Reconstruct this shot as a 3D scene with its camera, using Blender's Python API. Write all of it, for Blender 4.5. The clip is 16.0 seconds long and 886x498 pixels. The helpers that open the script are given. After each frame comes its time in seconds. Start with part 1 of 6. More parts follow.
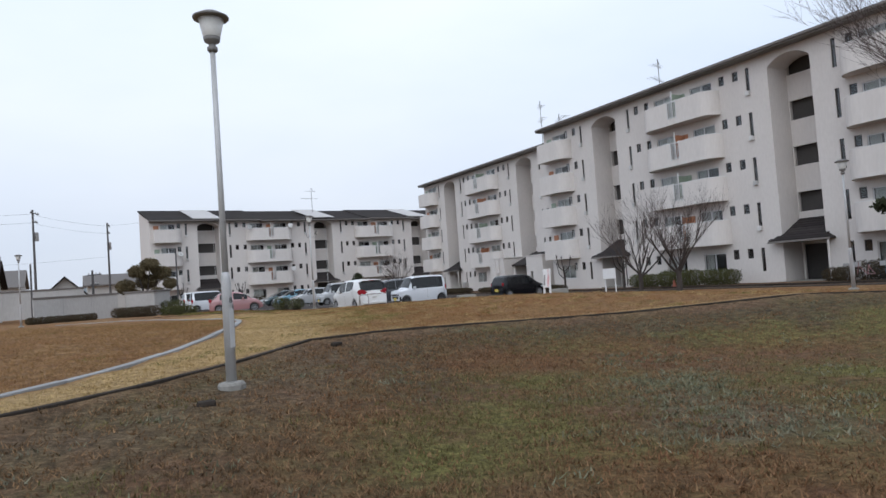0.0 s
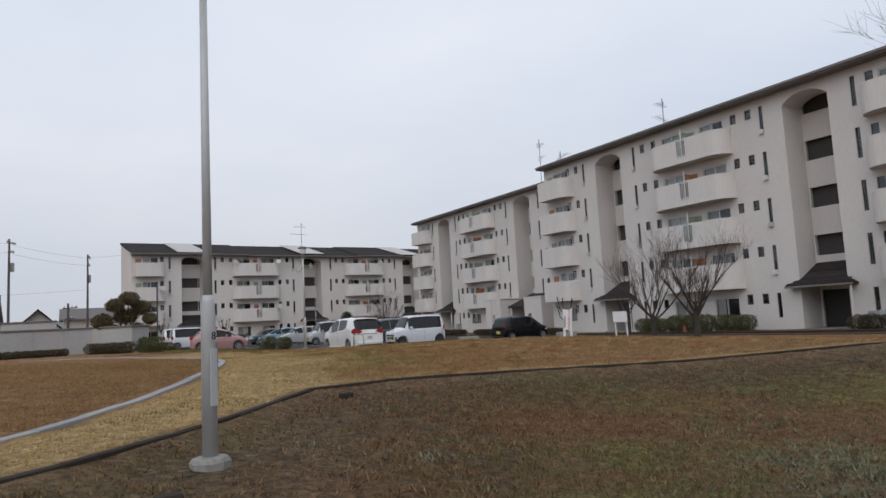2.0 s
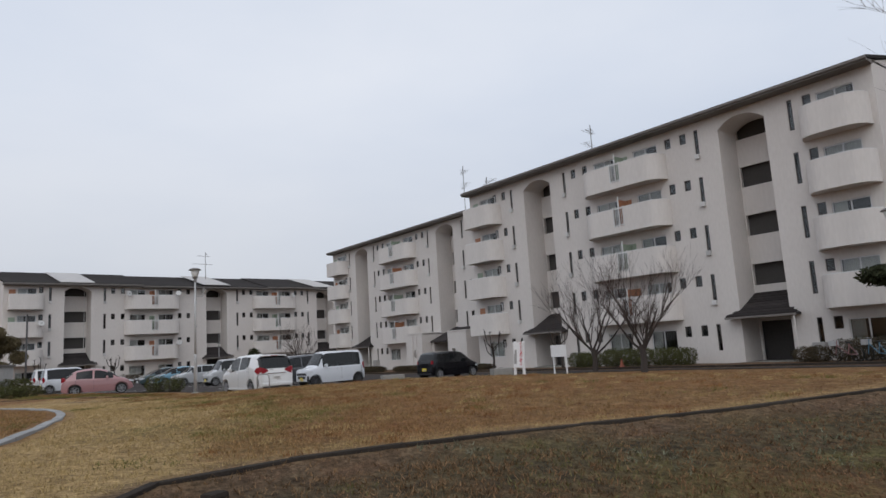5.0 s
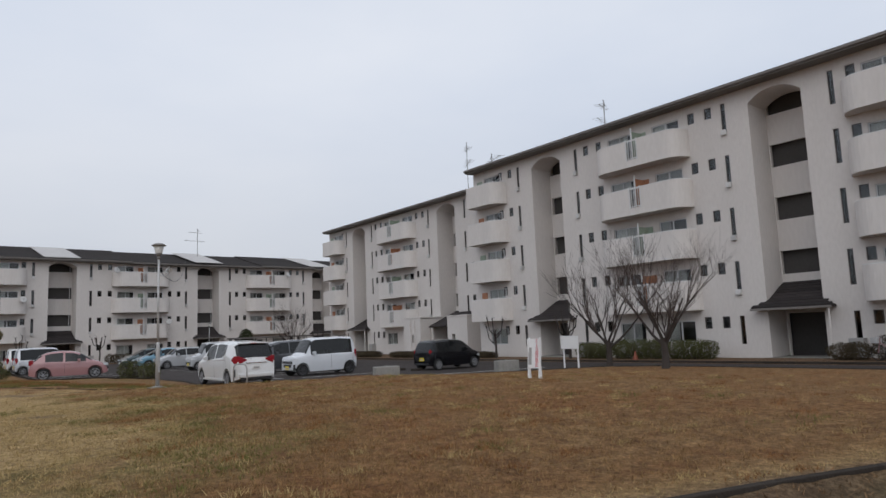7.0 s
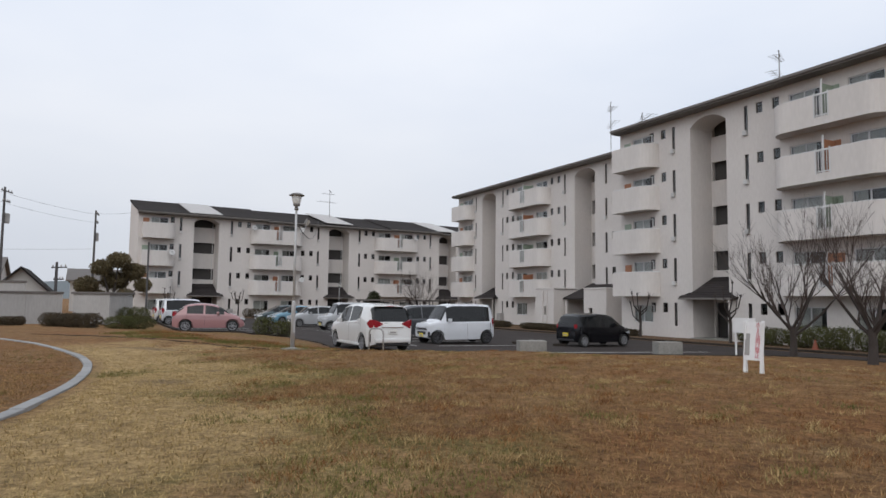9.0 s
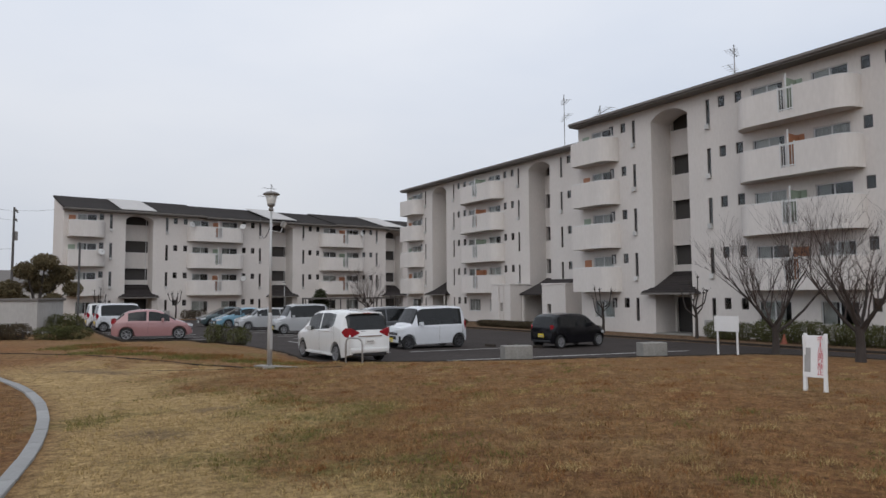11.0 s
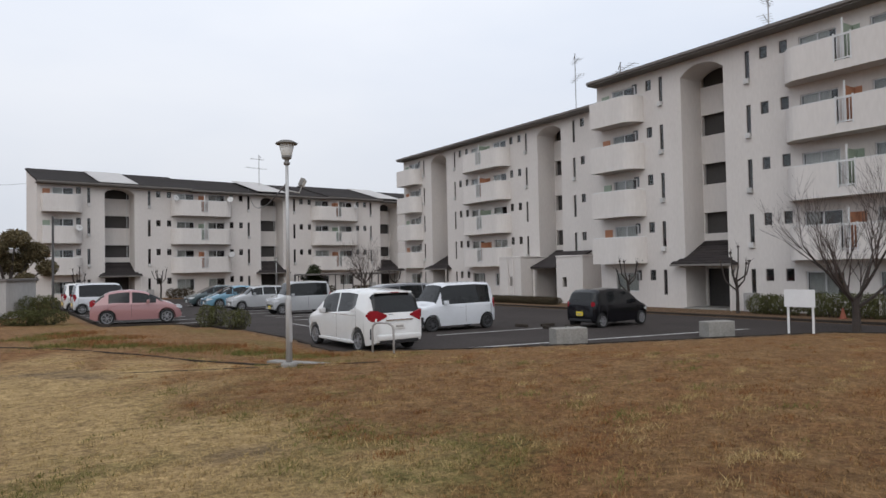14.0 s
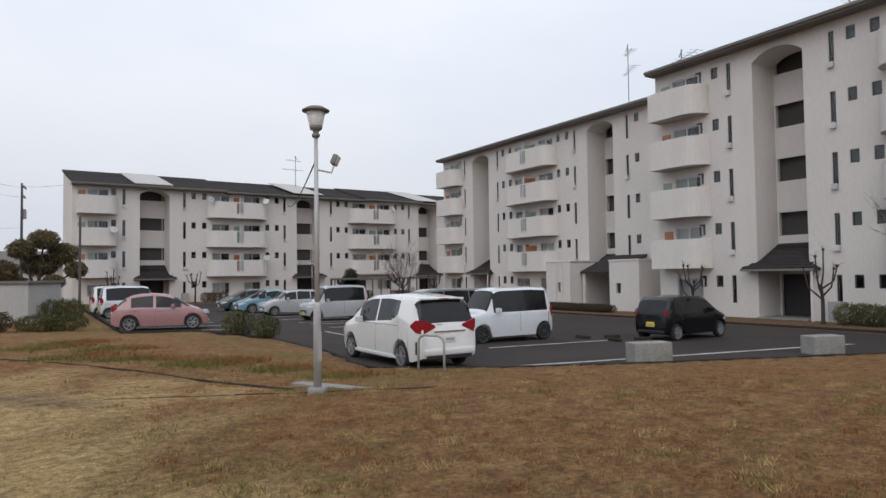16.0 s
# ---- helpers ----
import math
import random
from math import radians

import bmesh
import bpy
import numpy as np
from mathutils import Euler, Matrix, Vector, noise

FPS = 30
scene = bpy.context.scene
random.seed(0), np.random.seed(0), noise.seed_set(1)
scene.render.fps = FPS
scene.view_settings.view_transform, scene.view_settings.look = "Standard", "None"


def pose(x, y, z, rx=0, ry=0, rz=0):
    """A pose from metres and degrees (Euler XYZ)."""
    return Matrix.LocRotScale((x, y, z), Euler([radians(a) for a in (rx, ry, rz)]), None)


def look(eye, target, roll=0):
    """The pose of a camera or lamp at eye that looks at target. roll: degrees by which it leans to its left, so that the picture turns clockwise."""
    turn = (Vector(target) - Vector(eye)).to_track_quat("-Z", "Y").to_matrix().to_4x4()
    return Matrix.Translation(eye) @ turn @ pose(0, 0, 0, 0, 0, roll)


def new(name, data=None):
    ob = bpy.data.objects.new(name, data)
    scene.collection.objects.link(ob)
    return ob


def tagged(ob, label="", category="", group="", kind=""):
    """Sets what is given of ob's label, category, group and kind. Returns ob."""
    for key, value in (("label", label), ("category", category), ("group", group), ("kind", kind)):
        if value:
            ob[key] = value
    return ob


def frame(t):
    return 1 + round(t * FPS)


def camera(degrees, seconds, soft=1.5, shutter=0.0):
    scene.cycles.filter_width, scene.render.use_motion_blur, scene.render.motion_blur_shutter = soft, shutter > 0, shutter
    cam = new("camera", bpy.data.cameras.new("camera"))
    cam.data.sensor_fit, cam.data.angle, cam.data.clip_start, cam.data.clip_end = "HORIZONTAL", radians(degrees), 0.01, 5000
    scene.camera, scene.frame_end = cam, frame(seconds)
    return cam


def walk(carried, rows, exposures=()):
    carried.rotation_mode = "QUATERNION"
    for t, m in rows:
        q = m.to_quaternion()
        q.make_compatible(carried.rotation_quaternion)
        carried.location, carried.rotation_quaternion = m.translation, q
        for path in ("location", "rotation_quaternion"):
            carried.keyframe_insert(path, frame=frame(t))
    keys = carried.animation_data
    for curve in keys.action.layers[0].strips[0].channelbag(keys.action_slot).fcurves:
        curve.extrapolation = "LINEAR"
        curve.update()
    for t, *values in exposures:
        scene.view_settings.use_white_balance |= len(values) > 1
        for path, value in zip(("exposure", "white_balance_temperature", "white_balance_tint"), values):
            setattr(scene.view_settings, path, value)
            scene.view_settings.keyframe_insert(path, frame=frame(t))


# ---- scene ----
cam = camera(67.2, 16.0)
PATH = [
    (0, (2.692, -0.275, 1.458), (3.67, 1.468, 1.542), -4.1),
    (0.5, (2.725, 0.313, 1.447), (3.697, 2.058, 1.553), 1.1),
    (1, (2.889, 0.792, 1.472), (4.025, 2.426, 1.67), 0.2),
    (1.5, (2.934, 1.53, 1.426), (3.992, 3.218, 1.6), -0.8),
    (2, (3.182, 2.171, 1.415), (4.196, 3.883, 1.62), -3.0),
    (2.5, (3.323, 2.863, 1.419), (4.255, 4.621, 1.626), -4.4),
    (3, (3.701, 3.444, 1.461), (4.515, 5.261, 1.644), -5.8),
    (3.5, (4.088, 3.914, 1.426), (5.258, 5.525, 1.622), -3.7),
    (4, (4.458, 4.503, 1.452), (5.742, 6.013, 1.72), -3.1),
    (4.5, (4.633, 5.153, 1.377), (5.859, 6.705, 1.67), -3.7),
    (7, (6.811, 8.216, 1.743), (8.034, 9.781, 1.985), -2.4),
    (7.5, (6.963, 8.932, 1.689), (8.136, 10.547, 1.809), -2.1),
    (8, (7.115, 9.66, 1.692), (8.054, 11.425, 1.756), -1.8),
    (8.5, (7.355, 10.36, 1.719), (8.419, 12.051, 1.813), 0.7),
    (9, (7.477, 11.128, 1.771), (8.4, 12.896, 1.927), 0.7),
    (11.5, (6.912, 13.887, 2.209), (8.044, 15.53, 2.353), -0.5),
    (12, (6.986, 14.59, 2.216), (8.17, 16.193, 2.38), -0.3),
    (12.5, (7.056, 15.186, 2.23), (8.348, 16.706, 2.374), 0.2),
    (13, (7.194, 15.819, 2.199), (8.469, 17.353, 2.331), -0.8),
    (13.5, (7.327, 16.445, 2.182), (8.545, 18.028, 2.29), -1.6),
    (14, (7.599, 17.075, 2.202), (8.728, 18.725, 2.259), -1.1),
    (14.5, (7.876, 17.591, 2.174), (9.079, 19.187, 2.251), -1.4),
    (15, (8.187, 18.24, 2.159), (9.371, 19.847, 2.288), -1.4),
    (15.5, (8.5, 18.938, 2.129), (9.596, 20.607, 2.238), -1.0),
    (16, (8.751, 19.675, 2.134), (9.789, 21.383, 2.209), -0.8),
]
EXPOSURE = [(0, 0.12, 6050, 9), (0.5, 0.0, 6150, 10), (1.0, -0.10, 6320, 10), (1.5, -0.13, 6360, 10), (3, -0.27, 6330, 10), (4, -0.2, 6330, 10), (4.5, -0.24, 6330, 10),
            (7, -0.26, 6330, 10), (8, -0.12, 6330, 9), (9, -0.03, 6430, 10), (11.5, -0.2, 6430, 10), (12.5, -0.13, 6430, 10), (14, 0.0, 6450, 10), (16, 0.0, 6450, 10)]
walk(cam, [(t, look(*p)) for t, *p in PATH], EXPOSURE)

# ---- world and light ----
world = bpy.data.worlds.new("overcast_sky")
scene.world = world
world.use_nodes = True
wn, wl = world.node_tree.nodes, world.node_tree.links
wn.clear()
w_out = wn.new("ShaderNodeOutputWorld")
w_bg = wn.new("ShaderNodeBackground")
w_sky = wn.new("ShaderNodeTexSky")
w_sky.sky_type, w_sky.sun_disc = "NISHITA", False
w_sky.sun_elevation, w_sky.sun_rotation = radians(42), radians(215)
w_sky.air_density, w_sky.dust_density = 1.0, 4.0
w_geo = wn.new("ShaderNodeTexCoord")
w_map = wn.new("ShaderNodeMapping")
w_map.inputs["Scale"].default_value = (1.0, 1.0, 2.6)
w_noise = wn.new("ShaderNodeTexNoise")
w_noise.inputs["Scale"].default_value, w_noise.inputs["Detail"].default_value = 1.3, 5.0
w_ramp = wn.new("ShaderNodeValToRGB")
w_ramp.color_ramp.elements[0].position, w_ramp.color_ramp.elements[0].color = 0.3, (0.745, 0.805, 0.915, 1)
w_ramp.color_ramp.elements[1].position, w_ramp.color_ramp.elements[1].color = 0.72, (0.92, 0.945, 1.0, 1)
w_scale = wn.new("ShaderNodeMix")
w_scale.data_type, w_scale.blend_type = "RGBA", "MULTIPLY"
w_scale.inputs["Factor"].default_value = 1.0
w_scale.inputs["B"].default_value = (0.10, 0.10, 0.10, 1)
w_mix = wn.new("ShaderNodeMix")
w_mix.data_type = "RGBA"
w_mix.inputs["Factor"].default_value = 0.93
wl.new(w_geo.outputs["Generated"], w_map.inputs["Vector"])
wl.new(w_map.outputs["Vector"], w_noise.inputs["Vector"])
wl.new(w_noise.outputs["Fac"], w_ramp.inputs["Fac"])
wl.new(w_sky.outputs["Color"], w_scale.inputs["A"])
wl.new(w_scale.outputs["Result"], w_mix.inputs["A"])
w_sep = wn.new("ShaderNodeSeparateXYZ")
w_height = wn.new("ShaderNodeMapRange")
w_height.interpolation_type = "SMOOTHSTEP"
for k_, v_ in zip(("From Min", "From Max", "To Min", "To Max"), (-0.05, 0.42, 0.80, 1.08)):
    w_height.inputs[k_].default_value = v_
w_deck = wn.new("ShaderNodeVectorMath")
w_deck.operation = "SCALE"
wl.new(w_geo.outputs["Generated"], w_sep.inputs["Vector"])
wl.new(w_sep.outputs["Z"], w_height.inputs["Value"])
wl.new(w_ramp.outputs["Color"], w_deck.inputs[0])
wl.new(w_height.outputs["Result"], w_deck.inputs["Scale"])
wl.new(w_deck.outputs["Vector"], w_mix.inputs["B"])
wl.new(w_mix.outputs["Result"], w_bg.inputs["Color"])
w_bg.inputs["Strength"].default_value = 1.0
wl.new(w_bg.outputs["Background"], w_out.inputs["Surface"])

sun_data = bpy.data.lights.new("sun", "SUN")
sun_data.energy, sun_data.angle, sun_data.color = 0.8, radians(60), (1.0, 0.975, 0.95)
sun = new("sun", sun_data)
sun.matrix_world = look((0, 0, 0), (0.55, 0.62, -0.70))

# ---- materials ----
def material(name, base, rough=0.7, metal=0.0, second=None, scale=3.0, fine=40.0, amount=0.5, bump=0.0, bump_scale=60.0,
             jitter=0.0, island=0.0, transmission=0.0, coat=0.0, stretch=(1, 1, 1), spec=0.5):
    """Principled surface with variation at two scales, relief and, for repeated pieces, a change from one to the next."""
    m = bpy.data.materials.new(name)
    m.use_nodes = True
    n, l = m.node_tree.nodes, m.node_tree.links
    b = n["Principled BSDF"]
    b.inputs["Roughness"].default_value, b.inputs["Metallic"].default_value = rough, metal
    b.inputs["Transmission Weight"].default_value, b.inputs["Coat Weight"].default_value = transmission, coat
    b.inputs["Specular IOR Level"].default_value = spec
    b.inputs["Base Color"].default_value = (*base, 1)
    colour = None
    tc = n.new("ShaderNodeTexCoord")
    mp = n.new("ShaderNodeMapping")
    mp.inputs["Scale"].default_value = stretch
    l.new(tc.outputs["Object"], mp.inputs["Vector"])
    if second:
        a, f, r = n.new("ShaderNodeTexNoise"), n.new("ShaderNodeTexNoise"), n.new("ShaderNodeMix")
        a.inputs["Scale"].default_value, a.inputs["Detail"].default_value = scale, 5
        f.inputs["Scale"].default_value, f.inputs["Detail"].default_value = fine, 3
        l.new(mp.outputs["Vector"], a.inputs["Vector"]), l.new(mp.outputs["Vector"], f.inputs["Vector"])
        add = n.new("ShaderNodeMath")
        add.operation = "MULTIPLY_ADD"
        add.inputs[1].default_value, add.inputs[2].default_value = 0.5, 0.0
        half = n.new("ShaderNodeMath")
        half.operation = "MULTIPLY_ADD"
        half.inputs[1].default_value = 0.5
        l.new(f.outputs["Fac"], add.inputs[0]), l.new(a.outputs["Fac"], half.inputs[0]), l.new(add.outputs[0], half.inputs[2])
        mr = n.new("ShaderNodeMapRange")
        mr.inputs["From Min"].default_value, mr.inputs["From Max"].default_value = 0.36, 0.64
        mr.inputs["To Max"].default_value = amount
        l.new(half.outputs[0], mr.inputs["Value"])
        r.data_type = "RGBA"
        r.inputs["A"].default_value, r.inputs["B"].default_value = (*base, 1), (*second, 1)
        l.new(mr.outputs["Result"], r.inputs["Factor"])
        colour = r.outputs["Result"]
    if jitter or island:
        src = n.new("ShaderNodeNewGeometry").outputs["Random Per Island"] if island else n.new("ShaderNodeObjectInfo").outputs["Random"]
        hsv, mr2 = n.new("ShaderNodeHueSaturation"), n.new("ShaderNodeMapRange")
        k = jitter or island
        mr2.inputs["To Min"].default_value, mr2.inputs["To Max"].default_value = 1 - k, 1 + k
        l.new(src, mr2.inputs["Value"]), l.new(mr2.outputs["Result"], hsv.inputs["Value"])
        hsv.inputs["Color"].default_value = (*base, 1)
        if colour:
            l.new(colour, hsv.inputs["Color"])
        colour = hsv.outputs["Color"]
    if colour:
        l.new(colour, b.inputs["Base Color"])
    if bump:
        t, bp = n.new("ShaderNodeTexNoise"), n.new("ShaderNodeBump")
        t.inputs["Scale"].default_value, t.inputs["Detail"].default_value = bump_scale, 4
        l.new(mp.outputs["Vector"], t.inputs["Vector"])
        bp.inputs["Strength"].default_value, bp.inputs["Distance"].default_value = bump, 0.02
        l.new(t.outputs["Fac"], bp.inputs["Height"]), l.new(bp.outputs["Normal"], b.inputs["Normal"])
    return m


M_WALL = material("sprayed_wall_paint", (0.665, 0.625, 0.59), 0.9, second=(0.56, 0.522, 0.49), scale=0.5, fine=9, amount=0.6, bump=0.25, bump_scale=30, stretch=(1, 1, 0.35))
M_BALC = material("balcony_paint", (0.685, 0.645, 0.61), 0.88, second=(0.585, 0.548, 0.515), scale=0.7, fine=7, amount=0.6, bump=0.15, bump_scale=30, stretch=(1, 1, 0.3))
# Interior shade is put into this colour, well below plain grey concrete.
M_INNER = material("shade_dark_concrete", (0.075, 0.07, 0.066), 0.95, second=(0.05, 0.046, 0.043), scale=1, fine=12)
M_EAVE = material("eave_board", (0.19, 0.175, 0.16), 0.8, second=(0.14, 0.125, 0.115), scale=2, fine=20)
M_ROOF = material("dark_roof_tile", (0.026, 0.023, 0.022), 0.9, second=(0.048, 0.040, 0.037), scale=1.2, fine=14, bump=0.4, bump_scale=18, spec=0.1)
M_PORCH = material("porch_tile", (0.028, 0.024, 0.024), 0.85, second=(0.05, 0.04, 0.037), scale=2, fine=18, jitter=0.25, spec=0.25)
M_PANEL = material("pale_roof_panel", (0.50, 0.48, 0.46), 0.6, second=(0.36, 0.34, 0.33), scale=1.5, fine=15)
M_ALU = material("window_aluminium", (0.70, 0.70, 0.70), 0.45, 0.2, second=(0.5, 0.5, 0.5), scale=5, fine=50)
M_DARKFRAME = material("dark_window_frame", (0.10, 0.085, 0.08), 0.5, second=(0.07, 0.06, 0.06))
M_GLASS = material("window_glass", (0.86, 0.9, 0.9), 0.02, transmission=1.0)
M_CURTAIN = material("curtain_cloth", (0.55, 0.53, 0.50), 0.95, second=(0.40, 0.39, 0.37), scale=6, fine=30, stretch=(6, 6, 0.3), jitter=0.25)
M_RAIL = material("pale_metal_rail", (0.66, 0.66, 0.65), 0.45, 0.1, second=(0.52, 0.52, 0.51), scale=4, fine=40)
M_GREEN = material("green_divider", (0.30, 0.36, 0.28), 0.5, second=(0.22, 0.28, 0.21))
M_ORANGE = material("orange_divider", (0.42, 0.19, 0.10), 0.6, second=(0.34, 0.15, 0.085))
M_BOX = material("grey_utility_box", (0.36, 0.345, 0.33), 0.6, second=(0.26, 0.25, 0.24), scale=3, fine=25)
M_VENT = material("vent_hood", (0.58, 0.57, 0.555), 0.5, second=(0.42, 0.41, 0.40), jitter=0.2)
M_ANT = material("antenna_metal", (0.22, 0.22, 0.22), 0.4, 0.8, second=(0.3, 0.28, 0.26))
M_POLE = material("galvanised_pole", (0.50, 0.50, 0.50), 0.55, 0.25, second=(0.38, 0.375, 0.365), scale=3, fine=30, bump=0.1, stretch=(1, 1, 0.3))
M_LAMPTOP = material("lamp_cap", (0.20, 0.195, 0.185), 0.6, 0.3, second=(0.12, 0.11, 0.10))
M_LAMPGLASS = material("milky_lamp_shade", (0.62, 0.61, 0.58), 0.35, second=(0.46, 0.45, 0.42), scale=5)
M_CONC = material("weathered_concrete", (0.30, 0.29, 0.265), 0.92, second=(0.10, 0.09, 0.08), scale=3.2, fine=22, bump=0.5, bump_scale=40, jitter=0.08)
M_RING = material("path_edging_concrete", (0.30, 0.30, 0.295), 0.92, second=(0.20, 0.195, 0.19), scale=1.5, fine=20, bump=0.4, bump_scale=40, jitter=0.1)
M_KERB = material("soiled_edging", (0.052, 0.043, 0.036), 0.97, second=(0.028, 0.024, 0.02), scale=1.5, fine=20, bump=0.8, bump_scale=25, jitter=0.2, spec=0.08)
M_ASPHALT = material("asphalt", (0.060, 0.051, 0.047), 0.92, second=(0.036, 0.030, 0.028), scale=0.35, fine=30, amount=0.9, bump=0.35, bump_scale=150, spec=0.15)
M_LINE = material("worn_road_paint", (0.50, 0.49, 0.47), 0.85, second=(0.13, 0.125, 0.12), scale=2.5, fine=18, amount=0.75)
M_SIGN = material("white_sign_board", (0.80, 0.79, 0.78), 0.5, second=(0.68, 0.67, 0.65), scale=3, fine=30)
M_RED = material("red_lettering", (0.55, 0.03, 0.05), 0.5, second=(0.45, 0.04, 0.06))
M_BLACK = material("black_lettering", (0.03, 0.03, 0.03), 0.5)
M_BARK = material("bark", (0.055, 0.044, 0.038), 0.95, second=(0.032, 0.026, 0.023), scale=4, fine=40, bump=0.7, bump_scale=40, stretch=(1, 1, 0.3))
M_TWIG = material("twig_bark", (0.080, 0.060, 0.053), 0.95, second=(0.052, 0.039, 0.034), scale=4, fine=40)
M_LEAF = material("evergreen_leaf", (0.115, 0.094, 0.050), 0.7, second=(0.16, 0.12, 0.065), scale=1.2, fine=8, island=0.45, spec=0.2)
M_HEDGE = material("hedge_leaf", (0.090, 0.098, 0.036), 0.85, second=(0.055, 0.040, 0.025), scale=1.5, fine=9, island=0.45, spec=0.15)
M_HEDGE_BROWN = material("wintry_hedge_leaf", (0.075, 0.065, 0.042), 0.9, second=(0.085, 0.052, 0.032), scale=1.5, fine=9, island=0.4, spec=0.1)
M_PINE = material("pine_needles", (0.035, 0.045, 0.022), 0.7, second=(0.06, 0.055, 0.03), scale=1.5, fine=9, island=0.4, spec=0.1)
M_TYRE = material("tyre_rubber", (0.022, 0.022, 0.022), 0.85)
M_RIM = material("alloy_rim", (0.30, 0.30, 0.31), 0.4, 0.4)
M_DARKRIM = material("dark_alloy_rim", (0.10, 0.10, 0.105), 0.3, 0.6)
M_CARGLASS = material("tinted_car_glass", (0.018, 0.020, 0.021), 0.03, transmission=0.25, spec=0.3)
M_CARDARK = material("car_dark_trim", (0.022, 0.022, 0.024), 0.6)
M_CHROME = material("chrome_trim", (0.75, 0.75, 0.76), 0.15, 1.0)
M_TAIL = material("red_tail_lamp", (0.26, 0.008, 0.018), 0.15, coat=0.5)
M_HEADLAMP = material("clear_head_lamp", (0.62, 0.64, 0.66), 0.12, coat=0.6)
M_PLATE = material("white_plate", (0.72, 0.72, 0.70), 0.5)
M_YPLATE = material("yellow_plate", (0.72, 0.56, 0.04), 0.5)
M_FENCE = material("white_panel_wall", (0.44, 0.43, 0.415), 0.8, second=(0.34, 0.33, 0.315), scale=0.8, fine=9, amount=0.7, stretch=(1, 1, 0.3))
M_COPING = material("wall_coping", (0.16, 0.145, 0.135), 0.85, second=(0.11, 0.10, 0.09))
M_HOUSE = material("house_render", (0.52, 0.51, 0.49), 0.9, second=(0.42, 0.41, 0.39), scale=0.8, fine=9)
M_POLE2 = material("concrete_utility_pole", (0.10, 0.095, 0.095), 0.9, second=(0.07, 0.066, 0.066), scale=1, fine=12, stretch=(1, 1, 0.2))
M_CABLE = material("cable_sheath", (0.10, 0.10, 0.105), 0.7)
M_CONE = material("orange_cone", (0.26, 0.075, 0.04), 0.7, second=(0.18, 0.06, 0.04))
# Distance haze is put into this bluish grey woodland colour.
M_HILL = material("haze_grey_hill_woods", (0.17, 0.19, 0.20), 1.0, second=(0.13, 0.15, 0.155), scale=0.02, fine=0.2)


def car_paint(name, c):
    return material(name, c, 0.20, 0.0, second=tuple(v * 0.9 for v in c), scale=1.5, fine=10, amount=0.5, coat=0.7)


# ---- mesh helpers ----
def mesh_of(bm, name, mat, smooth=False):
    me = bpy.data.meshes.new(name)
    bmesh.ops.recalc_face_normals(bm, faces=bm.faces)
    bm.to_mesh(me)
    bm.free()
    for m in (mat if isinstance(mat, (list, tuple)) else [mat]):
        me.materials.append(m)
    if smooth:
        me.polygons.foreach_set("use_smooth", [True] * len(me.polygons))
    return me


def part(name, bm, mat, parent, label="", smooth=False, m=None):
    """Links a bmesh, or a finished mesh, as one object under a thing or a part."""
    me = mesh_of(bm, name, mat, smooth) if isinstance(bm, bmesh.types.BMesh) else bm
    ob = new(name, me)
    ob.parent = parent
    if m is not None:
        ob.matrix_basis = m
    return tagged(ob, label)


def thing(name, m, label, category, group="", kind=""):
    ob = new(name)
    ob.matrix_basis = m
    ob.empty_display_size = 0.2
    return tagged(ob, label, category, group, kind)


def box(bm, x0, x1, y0, y1, z0, z1, bevel=0.0):
    v = [bm.verts.new(p) for p in ((x0, y0, z0), (x1, y0, z0), (x1, y1, z0), (x0, y1, z0), (x0, y0, z1), (x1, y0, z1), (x1, y1, z1), (x0, y1, z1))]
    f = [bm.faces.new([v[i] for i in q]) for q in ((0, 3, 2, 1), (4, 5, 6, 7), (0, 1, 5, 4), (1, 2, 6, 5), (2, 3, 7, 6), (3, 0, 4, 7))]
    if bevel:
        edges = list({e for q in f for e in q.edges})
        bmesh.ops.bevel(bm, geom=edges, offset=bevel, segments=2, affect="EDGES", profile=0.6)
    return bm


def boxed(x0, x1, y0, y1, z0, z1, bevel=0.0):
    return box(bmesh.new(), x0, x1, y0, y1, z0, z1, bevel)


def tube(bm, pts, radii, sides=8, cap=True):
    """A round bar through the points, with a radius at each."""
    pts = [Vector(p) for p in pts]
    if not isinstance(radii, (list, tuple)):
        radii = [radii] * len(pts)
    rings, ref = [], None
    for i, p in enumerate(pts):
        d = (pts[min(i + 1, len(pts) - 1)] - pts[max(i - 1, 0)]).normalized()
        if ref is None:
            ref = d.orthogonal().normalized()
        ref = (ref - d * ref.dot(d)).normalized()
        side = d.cross(ref)
        rings.append([bm.verts.new(p + radii[i] * (ref * math.cos(a) + side * math.sin(a))) for a in (2 * math.pi * k / sides for k in range(sides))])
    for a, b in zip(rings, rings[1:]):
        for k in range(sides):
            bm.faces.new((a[k], a[(k + 1) % sides], b[(k + 1) % sides], b[k]))
    if cap:
        bm.faces.new(rings[0][::-1])
        bm.faces.new(rings[-1])
    return bm


def turned(bm, profile, sides=20):
    """A body of revolution about z from (radius, height) pairs."""
    rings = [[bm.verts.new((r * math.cos(2 * math.pi * k / sides), r * math.sin(2 * math.pi * k / sides), z)) for k in range(sides)] for r, z in profile]
    for a, b in zip(rings, rings[1:]):
        for k in range(sides):
            bm.faces.new((a[k], a[(k + 1) % sides], b[(k + 1) % sides], b[k]))
    bm.faces.new(rings[0][::-1])
    bm.faces.new(rings[-1])
    return bm


